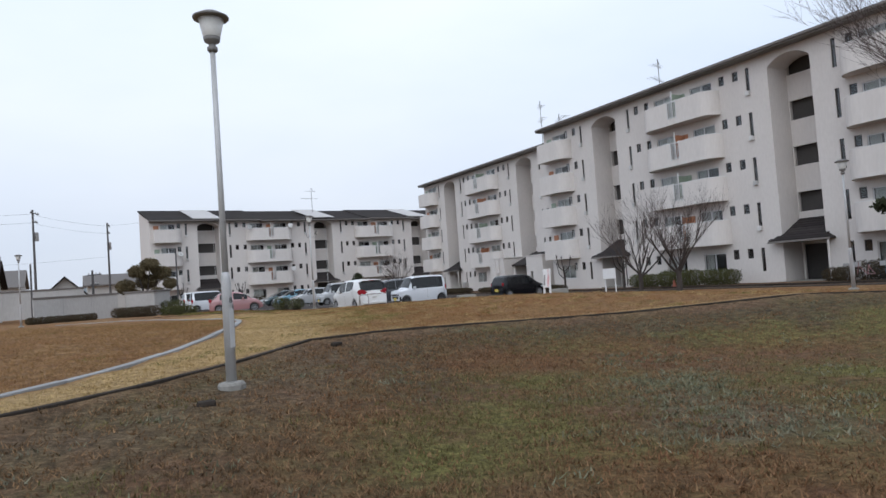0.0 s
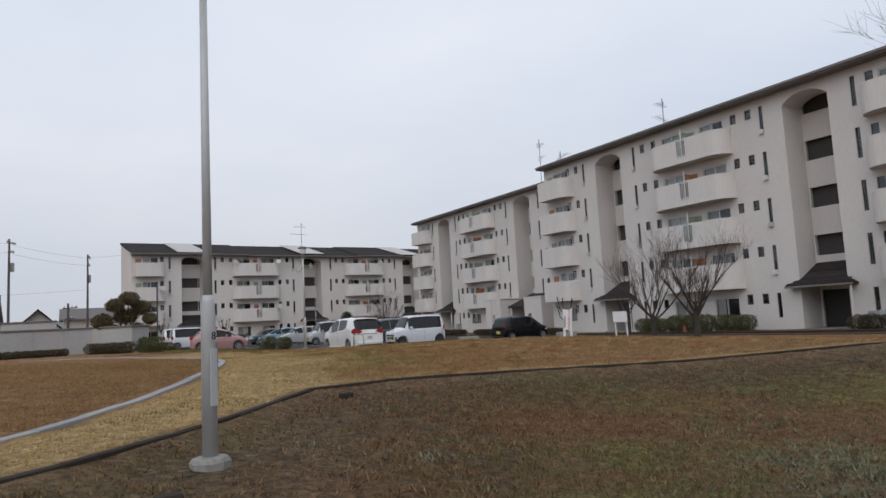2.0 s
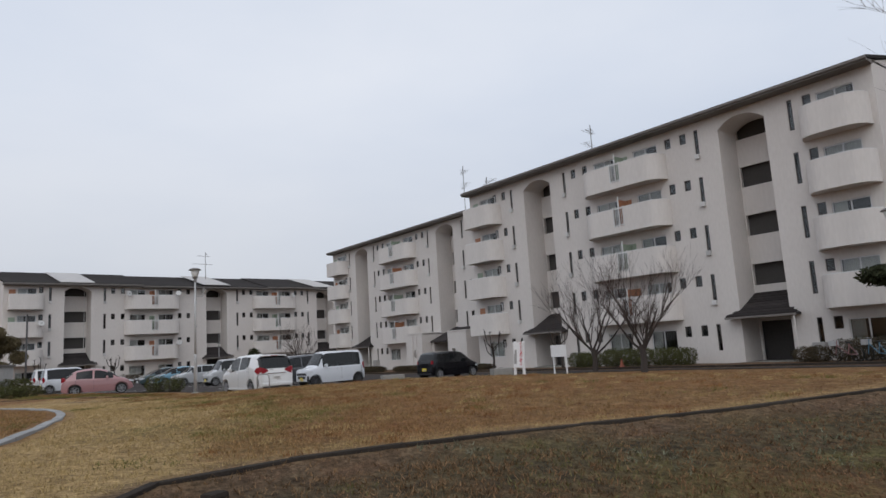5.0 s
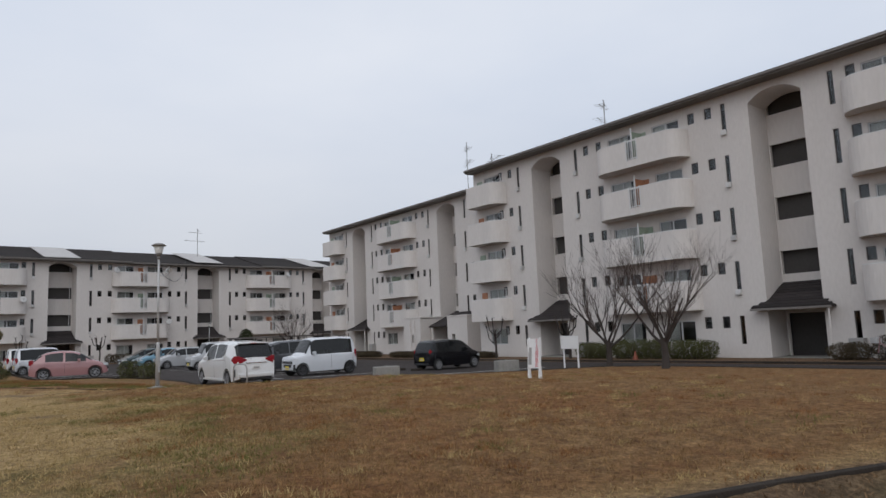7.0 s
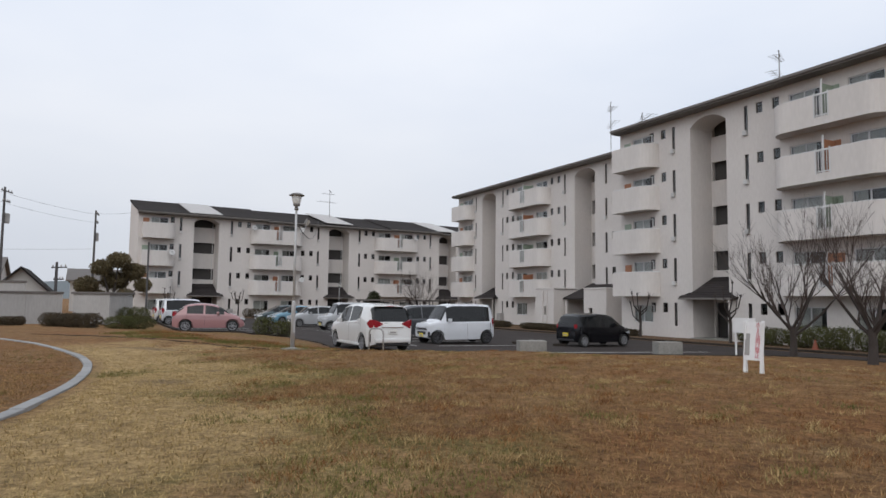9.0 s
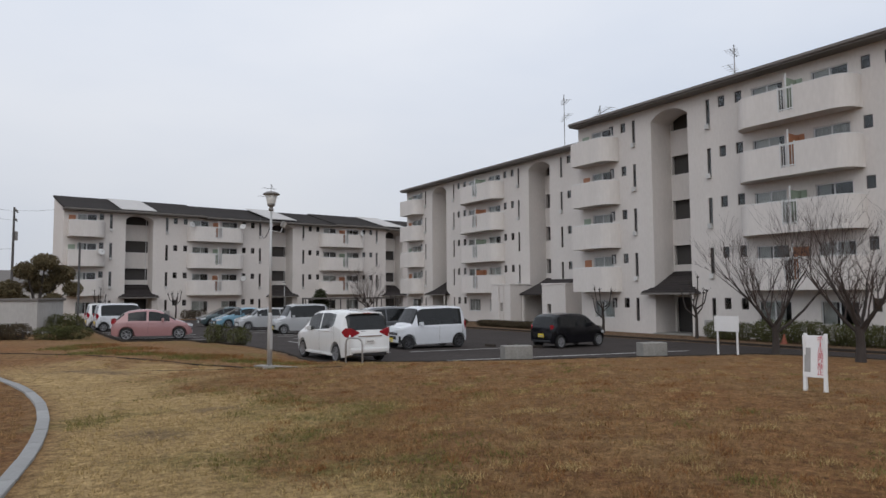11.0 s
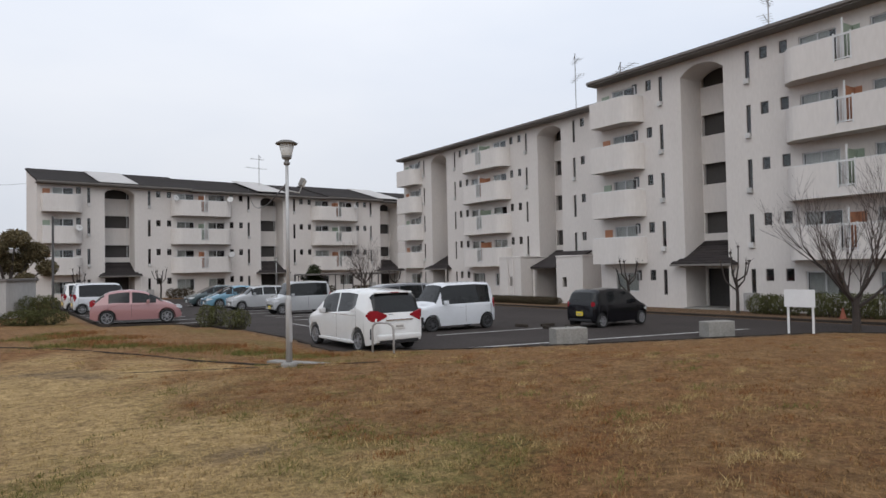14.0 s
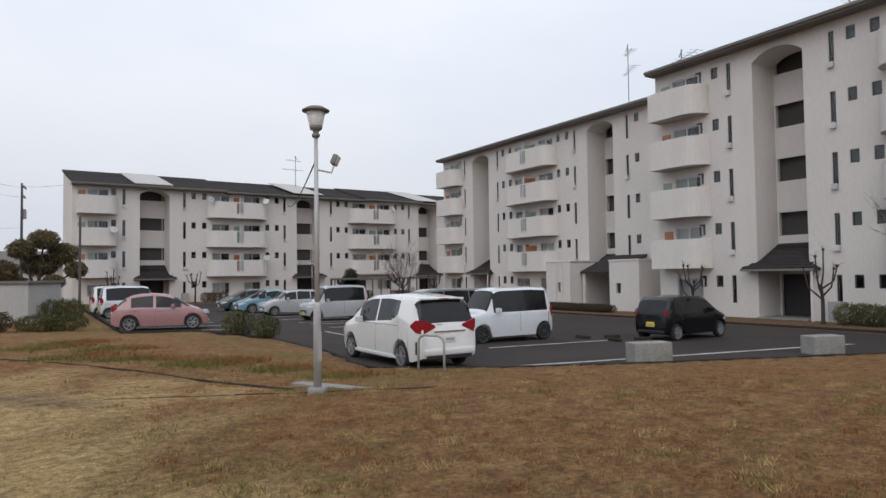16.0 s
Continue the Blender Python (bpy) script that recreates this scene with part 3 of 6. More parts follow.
def apartment_block(name, m, length, stairs, floors, s1, st, eave, depth, ridge, label, ends=(True, True), roof_steps=False, annex=None, gable=True):
    """A slab block seen from its stair side. Local x runs along the facade, y inwards, z up from the ground."""
    top = thing(name, m, label, "apartment building")
    HW, REC = 1.33, 1.85
    tops = [s1 + k * st for k in range(floors)]
    holes, smalls, slits, bigs = [], [], [], []
    mids = [(a + b) / 2 for a, b in zip(stairs, stairs[1:])]
    for c in stairs:
        for s in (-1, 1):
            edge = c + s * 2.7
            for k, z in enumerate(tops):
                hgt = 1.65 if k else 1.45
                slits.append((edge - 0.13, z - hgt, 0.26, hgt, k))
                for off in (3.57, 4.6):
                    u = c + s * off
                    if 0.9 < u < length - 0.9 and not (off > 4 and (u < 3.0 or u > length - 3.0)):
                        smalls.append((u - 0.21, z - 0.62, 0.42, 0.62, k))
    balconies = [(u, 3.05, 0.36, False, False) for u in mids]
    if ends[0]:
        balconies.append((2.0, 1.65, 0, True, False))
    if ends[1]:
        balconies.append((length - 1.85, 1.6, 0, False, False))
    for u, h, gap, sl, sr in balconies:
        for k, z in enumerate(tops):
            for du in ((-1.6, 1.6) if gap else (0.1,)):
                w = 1.75
                if k == 0:
                    bigs.append((u + du - w / 2, z - 1.3, w, 1.15, k))
                else:
                    bigs.append((u + du - w / 2, z - 2.05, w, 1.95, k))
    for u, z, w, h, k in smalls + slits + bigs:
        holes.append((u, u + w, z, z + h))
    # facade between the stair bays
    cuts = [0.0]
    for c in stairs:
        cuts += [c - HW, c + HW]
    cuts.append(length)
    for a, b in zip(cuts[::2], cuts[1::2]):
        part("facade_wall", pierced(bmesh.new(), a, b, 0, eave, [h for h in holes if a < h[0] < b]), M_WALL, top)
    # side and rear walls
    bm = bmesh.new()
    box(bm, 0, 0.2, 0.2, depth - 0.2, 0, eave), box(bm, length - 0.2, length, 0.2, depth - 0.2, 0, eave), box(bm, 0, length, depth - 0.2, depth, 0, eave)
    for x0, x1 in ((0, 0.2), (length - 0.2, length)):
        a = [bm.verts.new((x0, y, z)) for y, z in ((0, eave - 0.1), (depth, eave - 0.1), (depth, ridge - 0.1))]
        b = [bm.verts.new((x1, y, z)) for y, z in ((0, eave - 0.1), (depth, eave - 0.1), (depth, ridge - 0.1))]
        bm.faces.new(a[::-1]), bm.faces.new(b)
        for i in range(3):
            bm.faces.new((a[i], a[(i + 1) % 3], b[(i + 1) % 3], b[i]))
    part("gable_wall", bm, M_WALL, top)
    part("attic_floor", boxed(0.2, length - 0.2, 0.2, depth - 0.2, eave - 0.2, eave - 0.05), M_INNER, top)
    # roof
    over, slope = 0.75, (ridge - eave) / (depth / 2)
    spans = [(-0.1, length + 0.1, 0.0)]
    if roof_steps:
        q = [-0.1, mids[0] - 1.2, mids[1] - 1.2, mids[1] + 6.5, length + 0.1]
        spans = [(a, b, dz) for a, b, dz in zip(q, q[1:], (0.0, -0.12, 0.0, -0.12))]
    for a, b, dz in spans:
        bm = bmesh.new()
        prof = [(-over, eave + dz), (depth * 0.5, (eave + ridge) / 2 + 0.05 + dz), (depth + 0.25, ridge + 0.1 + dz)]
        lowr = [(y, z - 0.16) for y, z in prof]
        ring_a = [bm.verts.new((a, y, z)) for y, z in prof + lowr[::-1]]
        ring_b = [bm.verts.new((b, y, z)) for y, z in prof + lowr[::-1]]
        bm.faces.new(ring_a), bm.faces.new(ring_b[::-1])
        for i in range(6):
            bm.faces.new((ring_a[i], ring_a[(i + 1) % 6], ring_b[(i + 1) % 6], ring_b[i]))
        part("roof", bm, M_ROOF, top)
        part("eave_board", boxed(a, b, -over - 0.03, -0.003, eave - 0.29 + max(dz, -0.1), eave - 0.17 + dz), M_EAVE, top)
        part("gutter", boxed(a, b, -over - 0.14, -over - 0.035, eave - 0.2 + dz, eave - 0.06 + dz, 0.02), M_EAVE, top)
    if roof_steps:
        ry = lambda y: eave + 0.02 + (ridge + 0.1 - eave) * (y + over) / (depth + 0.25 + over)
        for c in stairs:
            bm = bmesh.new()
            lo = [(c - 1.9, -over + 0.05), (c + 1.5, -over + 0.05), (c + 1.5, depth), (c - 1.9, depth)]
            a = [bm.verts.new((x, y, ry(y) + 0.03)) for x, y in lo]
            b = [bm.verts.new((x, y, ry(y) + 0.09)) for x, y in lo]
            bm.faces.new(a[::-1]), bm.faces.new(b)
            for i in range(4):
                bm.faces.new((a[i], a[(i + 1) % 4], b[(i + 1) % 4], b[i]))
            part("roof_panel", bm, M_PANEL, top, "pale sloping roof panel")
    # windows
    shared = {}

    def opening(u, z, w, h, kind):
        key = (round(w, 3), round(h, 3), kind)
        if key not in shared:
            shared[key] = (window_frame_mesh(w, h, 1 if kind == "big" else 0, M_ALU if kind == "big" else M_DARKFRAME, 0.05 if kind == "big" else 0.035), pane_mesh(w, h))
        fr = part("window", shared[key][0], None, top, m=Matrix.Translation((u, 0, z)))
        part("pane", shared[key][1], None, fr)
        return fr

    for u, z, w, h, k in smalls:
        opening(u, z, w, h, "small")
    hood = mesh_of(boxed(-0.13, 0.13, -0.18, -0.003, 0, 0.28, 0.03), "vent_box", M_VENT)
    meter = mesh_of(boxed(-0.3, 0.3, -0.5, -0.004, 0, 1.05, 0.02), "meter_box", M_BOX)
    for i, (u, z, w, h, k) in enumerate(slits):
        opening(u, z, w, h, "slit")
        if k:
            if random.random() < 0.8:
                part("vent_box", hood, None, top, m=Matrix.Translation((u + w / 2, 0, z - 0.1)))
        elif random.random() < 0.75:
            part("meter_box", meter, None, top, m=Matrix.Translation((u + w / 2, 0, 0)))
    curtain = {}
    for u, z, w, h, k in bigs:
        fr = opening(u, z, w, h, "big")
        cw = random.choice((0.35, 0.5, 0.75, 0.95))
        key = (cw, round(h, 2))
        if key not in curtain:
            bm = bmesh.new()
            cols = [[bm.verts.new((0.05 + cw * w * i / 24, 0.2 + 0.025 * (i % 2), zz)) for zz in (0.03, h - 0.03)] for i in range(25)]
            for a, b in zip(cols, cols[1:]):
                bm.faces.new((a[0], b[0], b[1], a[1]))
            curtain[key] = mesh_of(bm, "curtain", M_CURTAIN)
        part("curtain", curtain[key], None, fr)
    # Added dark sheet behind windows and stair bays; dimness put into its colour.
    part("dark_room_backing", boxed(0.2, length - 0.2, 2.2, 2.3, 0, eave - 0.25), M_INNER, top)
    # balconies
    for u, h, gap, sl, sr in balconies:
        key = (h, gap, sl, sr)
        bmesh_shared, rail = balcony_mesh(h, 1.1, gap, sl, sr), rail_mesh(h, 1.1, gap, sl, sr)
        stanchion = mesh_of(boxed(-0.03, 0.03, -0.02, 0.04, 0.36, 1.66), "rail_post", M_RAIL)
        sill_bar = mesh_of(boxed(-gap, gap, -1.115, -1.07, 0.45, 0.51), "bottom_rail", M_RAIL)
        cap_bar = mesh_of(boxed(-gap, gap, -1.12, -1.06, 1.50, 1.56), "top_rail", M_RAIL)
        bar = mesh_of(boxed(-0.014, 0.014, -0.01, 0.018, 0.45, 1.58), "baluster", M_RAIL)
        divider = [mesh_of(boxed(-0.02, 0.02, -0.98, -0.02, 0.22, 2.1), "divider", mm) for mm in (M_GREEN, M_ORANGE)]
        post = mesh_of(boxed(-0.035, 0.035, -1.06, -0.99, 0.22, 2.3), "divider_post", M_RAIL)
        screen = [mesh_of(boxed(-0.30, 0.30, -0.05, -0.012, 1.05, 2.15), "screen", mm) for mm in (M_GREEN, M_ORANGE)]
        for k in range(1, floors):
            b = part("balcony", bmesh_shared, None, top, m=Matrix.Translation((u, 0, tops[k] - 2.43)))
            part("handrail", rail, None, b)
            if gap:
                for x_ in (-gap, gap):
                    part("rail_post", stanchion, None, b, m=Matrix.Translation((x_, -1.1, 0)))
                part("bottom_rail", sill_bar, None, b)
                part("top_rail", cap_bar, None, b)
                for i in range(4):
                    part("baluster", bar, None, b, m=Matrix.Translation((-gap + (i + 1) * 2 * gap / 5, -1.1, 0)))
            if gap:
                part("divider", divider[k % 2], None, b, "orange divider" if k % 2 else "green divider")
                part("divider_post", post, None, b)
                part("screen", screen[k % 2], None, b, m=Matrix.Translation((0.0, 0, 0)))
            elif sl:
                part("screen", screen[k % 2], None, b, m=Matrix.Translation((-1.25, 0, 0)))
    # stair bays
    for c in stairs:
        bm = bmesh.new()
        spring, crown = tops[-1] - 0.42, tops[-1] + 0.10
        n = 16
        xs = [c - HW + 2 * HW * i / n for i in range(n + 1)]
        zc = [spring + (crown - spring) * (1 - abs((x - c) / HW) ** 2.3) for x in xs]
        lip = [[bm.verts.new((x, y, z)) for x, z in zip(xs, zc)] for y in (0.0, REC)]
        head = [[bm.verts.new((x, y, eave - 0.215)) for x in xs] for y in (0.0, REC)]
        for i in range(n):
            bm.faces.new((lip[0][i], lip[0][i + 1], head[0][i + 1], head[0][i]))
            bm.faces.new((lip[1][i], head[1][i], head[1][i + 1], lip[1][i + 1]))
            bm.faces.new((lip[0][i], lip[1][i], lip[1][i + 1], lip[0][i + 1]))
            bm.faces.new((head[0][i], head[0][i + 1], head[1][i + 1], head[1][i]))
        for i in (0, n):
            bm.faces.new((lip[0][i], head[0][i], head[1][i], lip[1][i]))
        part("stair_arch", bm, M_WALL, top)
        bm = bmesh.new()
        box(bm, c - HW - 0.2, c - HW, 0.2, REC + 3.0, 0, eave - 0.21), box(bm, c + HW, c + HW + 0.2, 0.2, REC + 3.0, 0, eave - 0.21)
        part("stair_side_wall", bm, M_WALL, top)
        opens = [(c - HW + 0.06, c + HW - 0.06, z - 0.78, z + 0.42) for z in tops[1:]] + [(c - HW + 0.12, c + HW - 0.12, 0.0, 2.3)]
        part("stair_parapet", pierced(bmesh.new(), c - HW, c + HW, 0, eave - 0.21, opens, REC, 0.14), M_BALC, top)
        # Stair back wall, landings and steps, in the concrete darkened for shade.
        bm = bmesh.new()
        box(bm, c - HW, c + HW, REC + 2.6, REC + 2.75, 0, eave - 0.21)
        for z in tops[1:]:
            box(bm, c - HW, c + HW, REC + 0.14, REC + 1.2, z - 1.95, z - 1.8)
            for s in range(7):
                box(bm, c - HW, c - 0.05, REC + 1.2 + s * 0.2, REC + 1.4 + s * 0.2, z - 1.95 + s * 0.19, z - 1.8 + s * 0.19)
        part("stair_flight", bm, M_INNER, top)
        part("stair_rail", tube(bmesh.new(), [(c + HW - 0.28, REC - 0.03, tops[1] - 1.4), (c + HW - 0.28, REC - 0.03, tops[-1] + 0.1)], 0.03, 6), M_RAIL, top)
        # tiled hood over the entrance
        zt, zf, yf, wf = s1 + 1.62, s1 + 0.33, -0.62, 1.88
        zz = lambda y: zf + (zt - zf) * (y - yf) / (REC - yf)
        bm = bmesh.new()
        outer = [(c - wf, yf, zf), (c + wf, yf, zf), (c + HW - 0.01, 0, zz(0)), (c + HW - 0.01, REC - 0.01, zt), (c - HW + 0.01, REC - 0.01, zt), (c - HW + 0.01, 0, zz(0))]
        up = [bm.verts.new(p) for p in outer]
        dn = [bm.verts.new((p[0], p[1], p[2] - 0.12)) for p in outer]
        bm.faces.new(up), bm.faces.new(dn[::-1])
        for i in range(6):
            bm.faces.new((up[i], up[(i + 1) % 6], dn[(i + 1) % 6], dn[i]))
        for s in (-1, 1):
            a = [bm.verts.new(p) for p in ((c + s * wf, yf, zf), (c + s * wf, -0.004, zf), (c + s * (HW - 0.01), -0.004, zz(0)))]
            b = [bm.verts.new((v.co.x, v.co.y, v.co.z - 0.1)) for v in a]
            bm.faces.new(a), bm.faces.new(b[::-1])
            for i in range(3):
                bm.faces.new((a[i], a[(i + 1) % 3], b[(i + 1) % 3], b[i]))
        hood_ob = part("porch_roof", bm, M_PORCH, top, "dark tiled entrance hood")
        rows = 9
        for r in range(rows):
            ya = yf + (REC - yf) * r / rows
            yb = yf + (REC - yf) * (r + 1) / rows
            wa = (wf - 0.02) if ya < -0.3 else HW - 0.03
            if ya < 0 <= yb or -0.4 < ya < 0:
                wa = wf - (wf - HW) * (ya - yf) / (0 - yf) - 0.03
            tile = bmesh.new()
            v = [tile.verts.new(p) for p in ((c - wa, ya, zz(ya) + 0.05), (c + wa, ya, zz(ya) + 0.05), (c + min(wa, HW - 0.03 if yb > 0 else wa), yb, zz(yb) + 0.012), (c - min(wa, HW - 0.03 if yb > 0 else wa), yb, zz(yb) + 0.012))]
            w_ = [tile.verts.new((q.co.x, q.co.y, q.co.z - 0.045)) for q in v]
            tile.faces.new(v), tile.faces.new(w_[::-1])
            for i in range(4):
                tile.faces.new((v[i], v[(i + 1) % 4], w_[(i + 1) % 4], w_[i]))
            part("tile_course", tile, M_PORCH, hood_ob)
        part("porch_fascia", boxed(c - wf - 0.03, c + wf + 0.03, yf - 0.05, yf - 0.004, zf - 0.13, zf - 0.02, 0.01), M_EAVE, hood_ob)
        part("drain_pipe", tube(bmesh.new(), [(c + wf - 0.12, yf + 0.03, zf - 0.15), (c + wf - 0.12, yf + 0.03, 0.0)], 0.045, 8), M_BALC, top)
        part("entrance_step", boxed(c - HW, c + HW, -0.25, REC, 0, 0.16, 0.01), M_CONC, top)
    return top


BLOCK_A = apartment_block("apartment_block", pose(40.15, 46.7, -0.42, 0, 0, -90), 29.95, (7.6, 23.3), 5, 2.27, 2.83, 14.33, 8.2, 16.3,
                          "five-storey off-white apartment block with rounded balconies")
BLOCK_B = apartment_block("apartment_block", pose(44.2, 77.7, -0.42, 0, 0, -90), 29.2, (6.65, 22.2), 5, 2.27, 2.83, 14.2, 8.2, 15.9,
                          "set-back five-storey off-white block behind the lot", ends=(True, False))
C_X, C_Y = 11.3, 87.52
C_MID1, C_MID2 = 14.75, 30.4
BLOCK_C = apartment_block("apartment_block", pose(C_X, C_Y, -0.42, 0, 0, 4), 46.0, (6.95, 22.6, 38.25), 4, 2.17, 2.9, 11.3, 7.0, 13.25,
                          "four-storey off-white block with stepped dark tiled roof", roof_steps=True, ends=(True, True))

# ---- edging, kerbs and paint on the lot ----
edge_line = [q for q in BASIN if -9 < q[0] < 29 and q[1] > 0]
strip_run("basin_kerb", edge_line, 0.09, -0.3, 0.025, M_KERB, "low dark soil-stained edging round the sunken basin", "kerb", length=1.2, gap=0.0)
arc = [(RING_C[0] + RING_R * math.cos(a), RING_C[1] + RING_R * math.sin(a)) for a in np.linspace(radians(-52), radians(38), 110)]
strip_run("bed_edging", arc, 0.15, -0.2, 0.03, M_RING, "pale concrete edging curving round the lawn bed", "kerb", length=0.9)
strip_run("lawn_kerb", [(5.5, 40.5), (8.05, 37.3), (10.44, 33.5), (12.1, 30.0), (12.5, 29.5)], 0.045, -0.3, 0.025, M_KERB, "dark edging of the grassy bank by the lot", "kerb")
strip_run("path_kerb", [(9.56, 30.43), (11.3, 29.72), (13.14, 29.0), (14.6, 28.5)], 0.03, -0.3, 0.012, M_KERB, "thin dark edging across the lawn", "kerb")
strip_run("lot_kerb", [(15.6, 43), (15.8, 38), (15.2, 33.6), (18, 31.9), (21.5, 30.7), (25, 29.7), (27.5, 29.0), (30.5, 28.2), (32.2, 26), (32.2, -6)], 0.12, -0.3, 0.07, M_KERB,
          "dirty low kerb between lawn and asphalt", "kerb", zfun=lot_z)
strip_run("planting_kerb", [(35.4, 84), (35.4, 2)], 0.15, -0.3, 0.12, M_KERB, "dark kerb of the planting strip before the blocks", "kerb", length=0.9, zfun=lot_z)
strip_run("bank_kerb", [(15.6, 43), (14.2, 47.6), (11.6, 48.3), (11.6, 84)], 0.13, -0.3, 0.10, M_KERB, "dark kerb along the parking bays", "kerb", length=0.9, zfun=lot_z)


def paint_line(a, b, w=0.13):
    a, b = Vector((*a, 0)), Vector((*b, 0))
    d = (b - a).normalized()
    s = Vector((-d.y, d.x, 0)) * w / 2
    bm = bmesh.new()
    lo = [a - s, b - s, b + s, a + s]
    up = [bm.verts.new((p.x, p.y, float(lot_z(p.x, p.y)) + 0.008)) for p in lo]
    dn = [bm.verts.new((p.x, p.y, float(lot_z(p.x, p.y)) + 0.001)) for p in lo]
    bm.faces.new(up), bm.faces.new(dn[::-1])
    for i in range(4):
        bm.faces.new((up[i], up[(i + 1) % 4], dn[(i + 1) % 4], dn[i]))
    tagged(new("bay_line", mesh_of(bm, "bay_line", M_LINE)), "worn white paint line on the asphalt", "road marking", "parking bay lines", "structure")


paint_line((17.6, 32.35), (30.4, 30.9), 0.16)
paint_line((20.3, 36.1), (25.3, 36.0))
paint_line((19.2, 39.6), (19.4, 36.2))
for y in (39.6, 42.1, 44.6, 47.1, 49.6, 51.2, 54.0, 57.1, 60.6, 64.2, 67.8):
    paint_line((19.6, y), (25.0, y))
for y in (48.6, 51.2, 53.8, 56.4, 59, 61.8):
    paint_line((11.8, y), (16.2, y))
paint_line((18.4, 35.0), (18.6, 45.0))

# ---- lamps ----
def text_mesh(s, size, depth=0.002):
    cu = bpy.data.curves.new("lettering", "FONT")
    cu.body, cu.size, cu.extrude, cu.align_x, cu.align_y = s, size, depth, "CENTER", "CENTER"
    tmp = new("lettering", cu)
    dg = bpy.context.evaluated_depsgraph_get()
    me = bpy.data.meshes.new_from_object(tmp.evaluated_get(dg))
    bpy.data.objects.remove(tmp)
    return me


def park_lamp(x, y, h=4.15, turn=0, tilt=0.0, flood=False, number=False, label="grey steel park lamp with a hat-shaped shade"):
    t = thing("street_lamp", pose(x, y, gz(x, y) - 0.03, 0, tilt, turn), label, "street lamp", "park lamps")
    part("footing", turned(bmesh.new(), [(0.16, -0.4), (0.16, 0.07), (0.14, 0.1), (0.08, 0.11)], 8), M_CONC, t, "octagonal concrete footing")
    part("lower_pole", turned(bmesh.new(), [(0.060, 0.1), (0.057, 1.25), (0.05, 1.33), (0.039, 1.38)], 16), M_POLE, t, smooth=True)
    part("upper_pole", turned(bmesh.new(), [(0.038, 1.36), (0.034, 2.6), (0.031, h - 0.44)], 14), M_POLE, t, smooth=True)
    part("service_hatch", boxed(-0.035, 0.035, -0.063, -0.053, 0.5, 0.95, 0.004), M_POLE, t)
    part("collar", turned(bmesh.new(), [(0.04, h - 0.46), (0.06, h - 0.44), (0.06, h - 0.40), (0.042, h - 0.39), (0.042, h - 0.36), (0.09, h - 0.33), (0.10, h - 0.28)], 16), M_LAMPTOP, t, smooth=True)
    part("shade", turned(bmesh.new(), [(0.09, h - 0.30), (0.10, h - 0.27), (0.15, h - 0.05), (0.14, h - 0.05)], 20), M_LAMPGLASS, t, "milky tapered lamp shade", smooth=True)
    part("cap", turned(bmesh.new(), [(0.15, h - 0.065), (0.205, h - 0.055), (0.21, h - 0.035), (0.12, h + 0.015), (0.03, h + 0.03)], 24), M_LAMPTOP, t, "dark flat hat cap", smooth=True)
    if number:
        part("number_sticker", boxed(-0.028, 0.028, -0.0615, -0.0575, 1.0, 1.1), M_POLE, t)
        part("number", text_mesh("8", 0.09), None, t, m=pose(0, -0.0655, 1.05, 90, 0, 0)).data.materials.append(M_BLACK)
        tm = bmesh.new()
        tube(tm, [(0.04, -0.050, 0.62), (0.04, -0.050, 1.0)], 0.008, 5)
        part("conduit", tm, M_LAMPTOP, t)
    if flood:
        part("bracket", tube(bmesh.new(), [(0.0, -0.02, h - 0.95), (0.22, -0.1, h - 0.98), (0.26, -0.12, h - 0.86)], 0.014, 6), M_POLE, t)
        fl = part("floodlight", boxed(-0.10, 0.10, -0.07, 0.07, -0.13, 0.13, 0.025), M_LAMPTOP, t, "small dark floodlight", m=pose(0.28, -0.12, h - 0.78, 20, 15, 25) @ Matrix.Scale(0.62, 4))
        part("lens", boxed(-0.085, 0.085, -0.078, -0.071, -0.11, 0.11), M_LAMPGLASS, fl)
    return t


park_lamp(4.28, 7.8, 4.46, turn=28, tilt=0.0, number=True, label="grey steel park lamp numbered on its pole, on concrete footing")
park_lamp(12.36, 29.3, 4.34, turn=20, flood=True, label="grey steel park lamp with a floodlight bracket")
park_lamp(24.4, 11.95, 4.2)
park_lamp(0.06, 46.3, 4.3)
park_lamp(30.9, 80, 4.0)
for x, y, h in ((10.7, 61, 5.6), (0.16, 57.5, 4.45)):
    t = thing("sign_post", pose(x, y, gz(x, y) - 0.05), "slim dark steel post standing by itself", "post")
    part("post", turned(bmesh.new(), [(0.07, 0), (0.06, h)], 8), M_POLE2, t)
part_slab = thing("drain_slab", pose(12.85, 29.9, gz(12.85, 29.9) - 0.005, 0, 0, -62), "pale flat concrete slab let into the lawn", "slab")
part("slab", boxed(-0.8, 0.8, -0.13, 0.13, -0.1, 0.03, 0.01), M_CONC, part_slab)

# ---- things on the lot edge ----
def block(x, y, turn):
    t = thing("concrete_block", pose(x, y, float(lot_z(x, y)), 0, 0, turn), "weathered concrete barrier block with dark streaks", "concrete block", "barrier blocks")
    part("body", boxed(-0.5, 0.5, -0.25, 0.25, 0, 0.5, 0.03), M_CONC, t)
    part("lifting_lug", tube(bmesh.new(), [(-0.08, 0, 0.49), (-0.06, 0, 0.53), (0.06, 0, 0.53), (0.08, 0, 0.49)], 0.012, 5), M_LAMPTOP, t)


